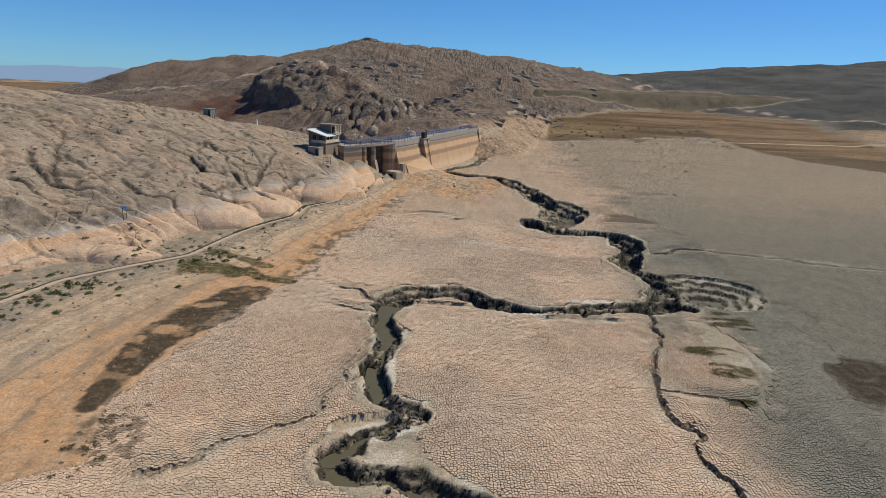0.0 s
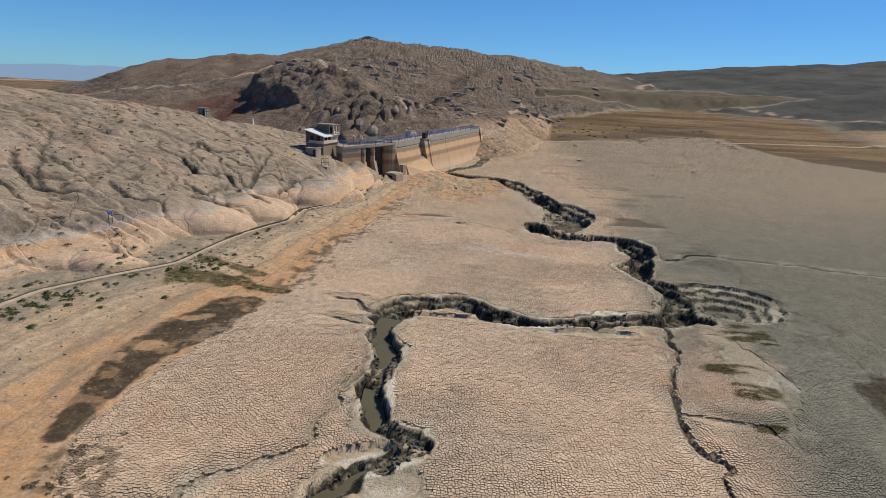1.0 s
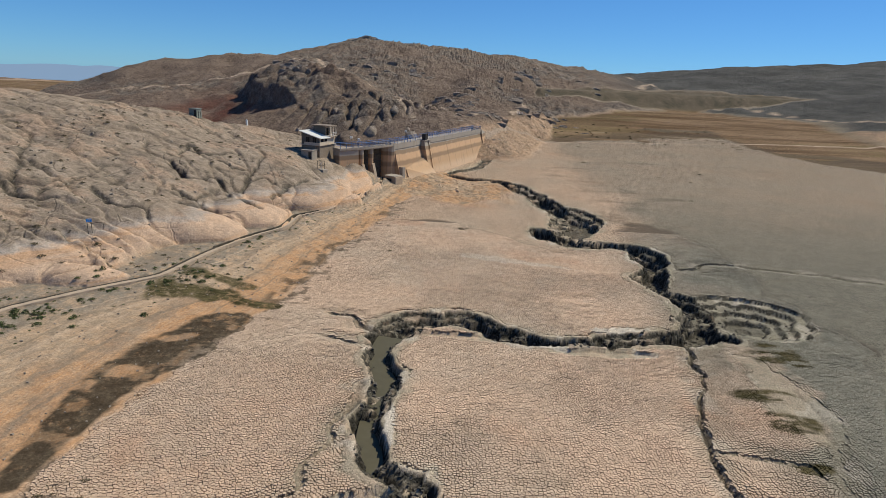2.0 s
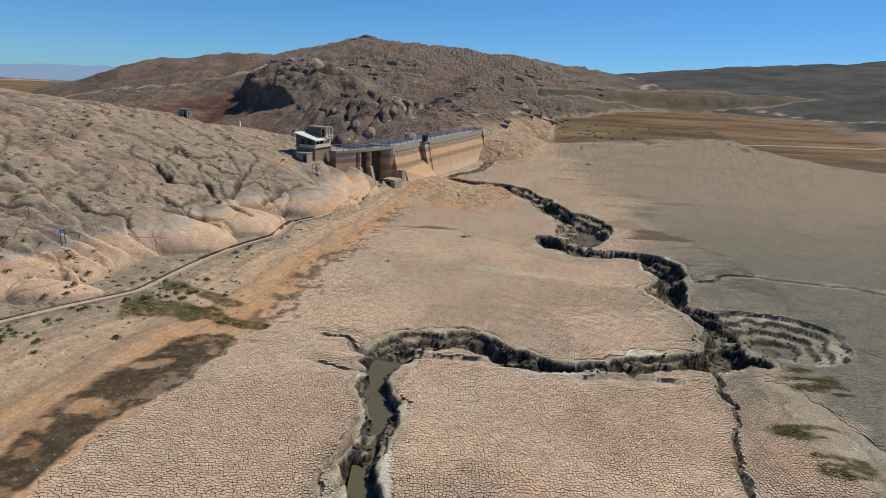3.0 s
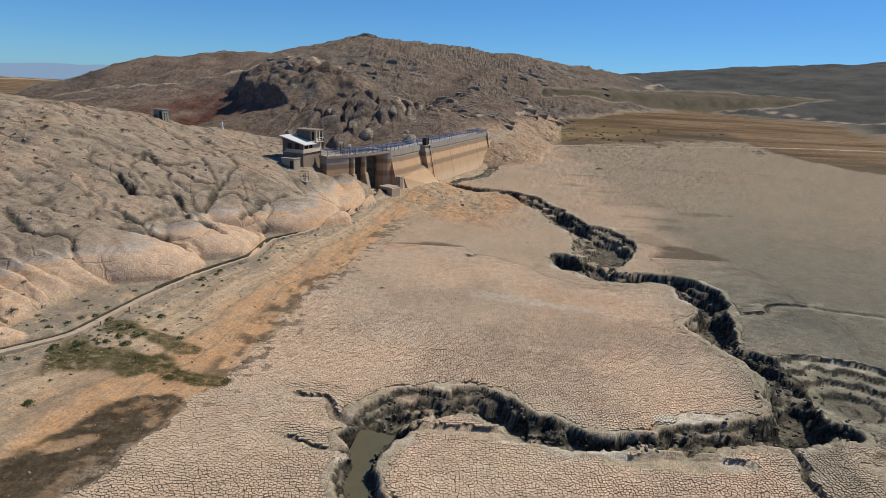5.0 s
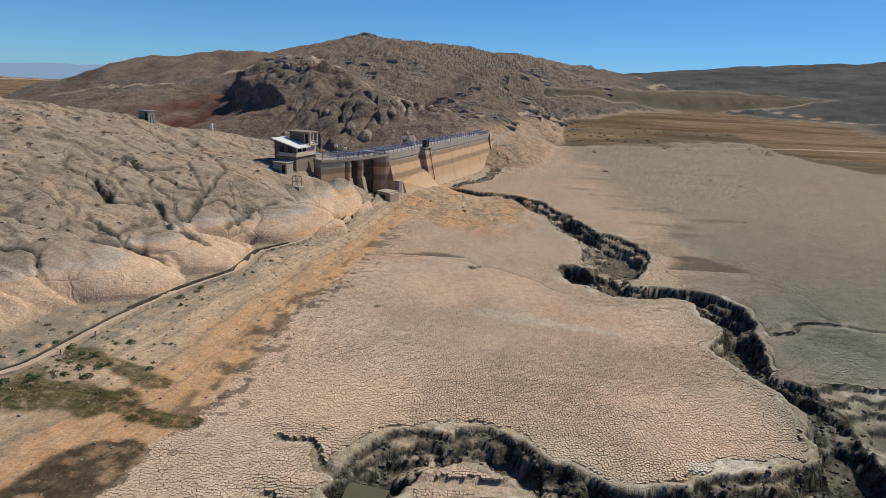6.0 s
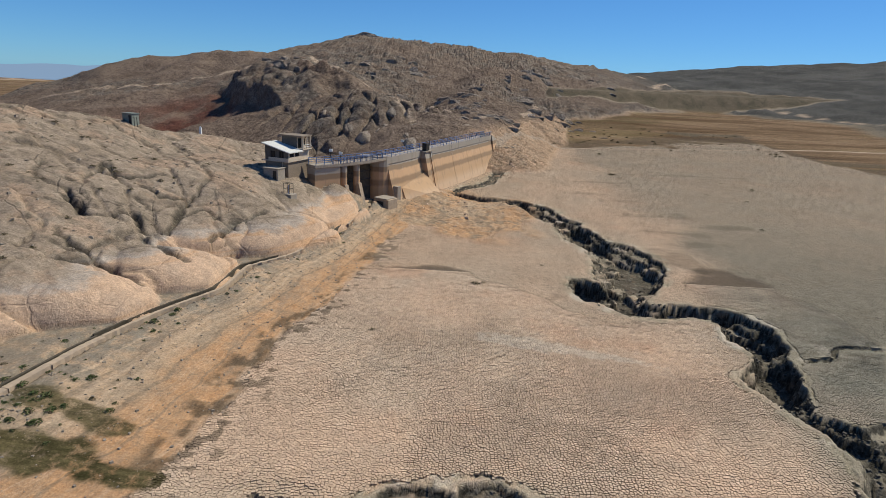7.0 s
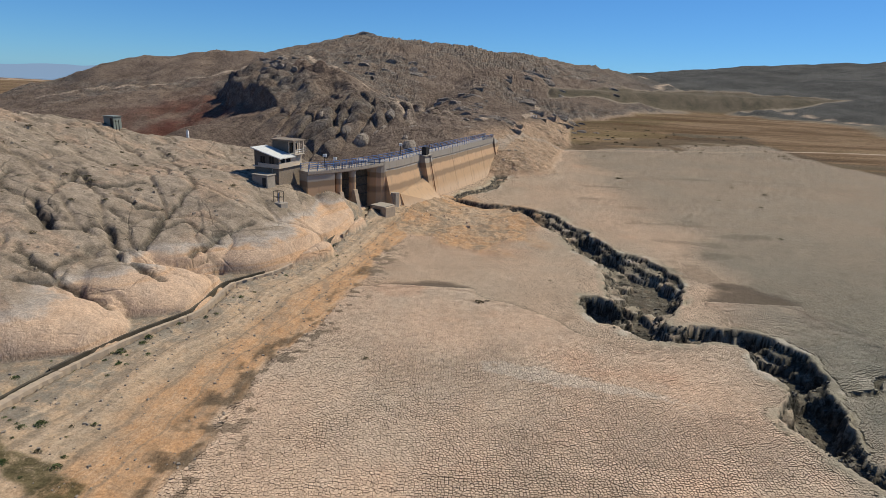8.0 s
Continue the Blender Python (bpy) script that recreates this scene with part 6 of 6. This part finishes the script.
def plant(name, meshes, spots, label, group):
    h, kind = heights([s[0] for s in spots], [s[1] for s in spots])
    for (x, y, size), z, on_dome, slope in zip(spots, h, kind["dome"], kind["near_hill"]):
        if slope > 0.5 and (on_dome > 0.3 or z < 6.6) and y > 96:
            continue
        ob = new(name, random.choice(meshes))
        ob.matrix_world = Matrix.LocRotScale((x, y, z - 0.04), Euler((0, 0, random.uniform(0, 6.28))), (size, size * random.uniform(0.8, 1.2), size * random.uniform(0.55, 0.9)))
        tagged(ob, label, "shrub", group)


spots = []
while len(spots) < 280:
    y = rng.uniform(52, 96)
    x = float(np.interp(y, CANAL_Y, CANAL_X)) + rng.gauss(2.4, 3.4)
    if x > -62:
        spots.append((x, y, 0.25 + 0.55 * rng.random() ** 2))
for _ in range(46):
    y = rng.uniform(96, 150)
    spots.append((float(np.interp(y, CANAL_Y, CANAL_X)) + rng.gauss(0.6, 1.8), y, 0.25 + 0.35 * rng.random() ** 2))
for _ in range(16):
    spots.append((rng.gauss(-35.5, 1.6), rng.gauss(107, 2.5), 0.3 + 0.4 * rng.random()))
plant("green_shrub", green_shrubs, spots, "small green shrub beside the old canal", "green shrubs")
spots = []
for _ in range(330):
    x, y = rng.uniform(-110, -38), rng.uniform(70, 185)
    c = float(np.interp(y, CANAL_Y, CANAL_X))
    if x < c - 3 and (x + 106) * -0.606 + (y - 140) * 0.796 < 3:
        spots.append((x, y, 0.28 + 0.5 * rng.random() ** 2))
for _ in range(50):
    spots.append((rng.gauss(-53, 7), rng.gauss(92, 6), 0.3 + 0.4 * rng.random() ** 2))
plant("dry_shrub", dry_shrubs, spots, "dark dry shrub on the stony slope", "dry shrubs on the slope")
spots = [(rng.uniform(-40, 5), rng.uniform(300, 345), rng.uniform(0.6, 1.1)) for _ in range(40)] + [(rng.uniform(40, 170), rng.uniform(340, 420), rng.uniform(0.7, 1.5)) for _ in range(70)]
plant("bush", dry_shrubs, spots, "dark dry bush far off on the brown flats", "far bushes")
spots = [(rng.gauss(-28.5, 1.8), rng.gauss(42, 2.2), 0.15 + 0.3 * rng.random()) for _ in range(45)]
plant("weed", dry_shrubs, spots, "small dry weed on the damp corner of the shore", "weeds on the shore")
spots = [(2.2, 130.9, 0.9), (3.4, 131.6, 0.5), (75.5, 222, 0.9), (90.8, 247, 1.0), (65.8, 321, 1.2), (54.6, 255, 1.1), (56, 256, 0.8), (84, 214, 0.8), (70, 178, 0.8), (96, 236, 0.9), (-11, 112, 0.5), (14, 142, 0.5)]
plant("plant_tuft", dry_shrubs, spots, "dark tuft of dead plants on the dry bed", "tufts on the dry bed")


# ---- far mountains, their haze put into a glowing colour ----
def make_backdrop():
    n = Nodes("glowing_haze", 1.0)
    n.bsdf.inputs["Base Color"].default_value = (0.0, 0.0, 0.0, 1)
    # an even blue glow replaces the light that haze would scatter
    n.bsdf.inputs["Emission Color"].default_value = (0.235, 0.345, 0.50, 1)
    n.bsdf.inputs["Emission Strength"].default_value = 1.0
    xs = np.linspace(-4200, 900, 160)
    top = -8 + 26 * fbm(xs, 0 * xs, 900, 4, 301) + 14 * np.sin(xs / 800)
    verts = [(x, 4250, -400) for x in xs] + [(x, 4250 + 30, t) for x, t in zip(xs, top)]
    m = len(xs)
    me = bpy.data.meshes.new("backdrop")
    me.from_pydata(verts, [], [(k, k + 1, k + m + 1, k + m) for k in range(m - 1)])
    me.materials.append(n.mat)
    return tagged(new("backdrop", me), "pale blue mountains far off in the haze", "mountains", kind="structure")


make_backdrop()


# ---- shallow water in the near gully ----
def make_water():
    n = Nodes("muddy_water", 0.6)
    col = n.mix(n.noise(0.8, 4), (0.066, 0.056, 0.032), (0.10, 0.086, 0.052))
    n.finish(col, n.noise(3, 3), 0.01, 0.15)
    pts = curved(STREAM, 6)
    bm = bmesh.new()
    rows = []
    for k, p in enumerate(pts):
        a, b = Vector(pts[max(k - 1, 0)][:2]), Vector(pts[min(k + 1, len(pts) - 1)][:2])
        d = (b - a).normalized()
        w = p[2] * 0.75
        rows.append((bm.verts.new((p[0] + d.y * w, p[1] - d.x * w, -1.17)), bm.verts.new((p[0] - d.y * w, p[1] + d.x * w, -1.17))))
    for r, s in zip(rows[:-1], rows[1:]):
        bm.faces.new((r[0], s[0], s[1], r[1]))
    bmesh.ops.recalc_face_normals(bm, faces=bm.faces)
    me = bpy.data.meshes.new("water")
    bm.to_mesh(me)
    bm.free()
    me.materials.append(n.mat)
    return tagged(new("water", me), "shallow brown water on the gully floor", "water", kind="structure")


make_water()


# ---- the plates of the cracked bed ----
SIDES = 6
RAYS = 36


def make_plates():
    """Rounded cells between uneven shrinkage joints."""
    step = 0.285
    r = np.random.RandomState(3)
    nx, ny = int(90 / step), int(104 / step)
    gi, gj = np.meshgrid(np.arange(nx), np.arange(ny))
    sx = -34.5 + step * (gi + 0.5 + r.uniform(-0.41, 0.41, gi.shape))
    sy = 33.5 + step * (gj + 0.5 + r.uniform(-0.41, 0.41, gi.shape))
    gone = r.uniform(0, 1, gi.shape) < 0.045
    i, j = gi[3:-3, 3:-3].ravel(), gj[3:-3, 3:-3].ravel()
    live = ~gone[j, i]
    i, j = i[live], j[live]
    cx, cy = sx[j, i], sy[j, i]
    h, z = terrain(cx, cy, False)
    keep = plate_area(cx, cy, z) > 0.5
    zones(cx, cy, h, z, np.zeros(cx.shape))
    keep &= z["soaked"] < 0.5
    i, j, cx, cy, hh = i[keep], j[keep], cx[keep], cy[keep], h[keep]
    n = len(cx)
    ang = np.arange(RAYS)[None] * (2 * np.pi / RAYS)
    ux, uy = np.cos(ang), np.sin(ang)
    reach = np.full((n, RAYS), step * 1.3)
    wide = 0.016 + 0.013 * smooth(-0.1, 0.6, fbm(cx, cy, 11, 3, 411) + 0.9 * np.exp(-((cx - 16) / 9) ** 2 - ((cy - 60) / 8) ** 2)) + 0.004 * r.uniform(-1, 1, n)
    for dj in range(-2, 3):
        for di in range(-2, 3):
            if di == 0 and dj == 0:
                continue
            jj, ii = j + dj, i + di
            dx, dy = sx[jj, ii] - cx, sy[jj, ii] - cy
            far = np.hypot(dx, dy)
            dot = (dx[:, None] * ux + dy[:, None] * uy) / far[:, None]
            lim = np.where((dot > 0.05) & ~gone[jj, ii][:, None], (far / 2 - wide)[:, None] / np.maximum(dot, 0.05), 9.0)
            reach = np.minimum(reach, np.maximum(lim, 0.03))
    # keep the rays that meet the corners of each cell
    sharp = reach - 0.5 * (np.roll(reach, 2, 1) + np.roll(reach, -2, 1)) + 0.02 * reach
    every, pick = np.arange(n), []
    for _ in range(SIDES):
        best = sharp.argmax(1)
        pick.append(best)
        for off in (-1, 0, 1):
            sharp[every, (best + off) % RAYS] = -9
    pick = np.sort(np.stack(pick, 1), 1)
    reach = np.take_along_axis(reach, pick, 1) * (1 + r.uniform(-0.05, 0.0, (n, SIDES)))
    ux, uy = np.cos(pick * 2 * np.pi / RAYS), np.sin(pick * 2 * np.pi / RAYS)
    tx, ty = cx[:, None] + ux * reach, cy[:, None] + uy * reach
    aside, _ = terrain(cx + 0.25, cy + 0.25, False)
    tz = np.repeat(hh[:, None], SIDES, 1)
    tz[np.abs(aside - hh) / 0.35 > 0.26] -= 0.3
    tilt = r.uniform(-0.035, 0.035, (2, n))
    tz = tz + (r.uniform(-0.02, 0.015, n))[:, None] + tilt[0][:, None] * (tx - cx[:, None]) + tilt[1][:, None] * (ty - cy[:, None])
    b = 0.94
    bx, by = cx[:, None] + (tx - cx[:, None]) * b, cy[:, None] + (ty - cy[:, None]) * b
    return tx, ty, tz, bx, by, cx, cy


PLATE_FACES = [list(range(SIDES))] + [[SIDES + k, SIDES + (k + 1) % SIDES, (k + 1) % SIDES, k] for k in range(SIDES)]


def lay_plates():
    tx, ty, tz, bx, by, mx, my = make_plates()
    n = len(mx)
    co = np.stack([np.concatenate([tx, bx], 1), np.concatenate([ty, by], 1), np.concatenate([tz, tz - 0.17], 1)], 2)
    near = (np.abs(mx + 2.5) < 4.6) & (my > 92) & (my < 97.2)
    pick = np.flatnonzero(near)[:300]
    rest = np.ones(n, bool)
    rest[pick] = False

    h, z = terrain(mx, my, False)
    sets = zones(mx, my, h, z, np.zeros(mx.shape))
    sets["zone_d"] = (np.zeros(mx.shape), *sets["zone_d"][1:])

    def zone_sets(which):
        return {name: [np.repeat(np.broadcast_to(c, mx.shape)[which], 2 * SIDES) for c in cols] for name, cols in sets.items()}

    for k in pick:
        me = bpy.data.meshes.new("mud_plate")
        origin = np.array([mx[k], my[k], tz[k].mean()])
        me.from_pydata((co[k] - origin).tolist(), [], PLATE_FACES)
        me.materials.append(LAND)
        give_zones(me, zone_sets([k]))
        ob = new("mud_plate", me)
        ob.parent = ground
        ob.location = origin
    c = co[rest]
    m = len(c)
    me = bpy.data.meshes.new("mud_plates")
    me.vertices.add(2 * SIDES * m)
    me.vertices.foreach_set("co", c.astype(np.float32).ravel())
    loops = np.concatenate([np.array(f) for f in PLATE_FACES])
    sizes = np.array([len(f) for f in PLATE_FACES])
    starts = np.concatenate([[0], np.cumsum(sizes)[:-1]])
    me.loops.add(len(loops) * m)
    me.loops.foreach_set("vertex_index", (loops[None] + 2 * SIDES * np.arange(m)[:, None]).astype(np.int32).ravel())
    me.polygons.add(len(sizes) * m)
    me.polygons.foreach_set("loop_start", (starts[None] + len(loops) * np.arange(m)[:, None]).astype(np.int32).ravel())
    me.polygons.foreach_set("use_smooth", np.zeros(len(sizes) * m, bool))
    me.update(calc_edges=True)
    me.materials.append(LAND)
    give_zones(me, zone_sets(rest))
    ob = new("mud_plates", me)
    ob.parent = ground
    tagged(ob, "curled dry mud plates parted by deep cracks", kind="stuff")


lay_plates()
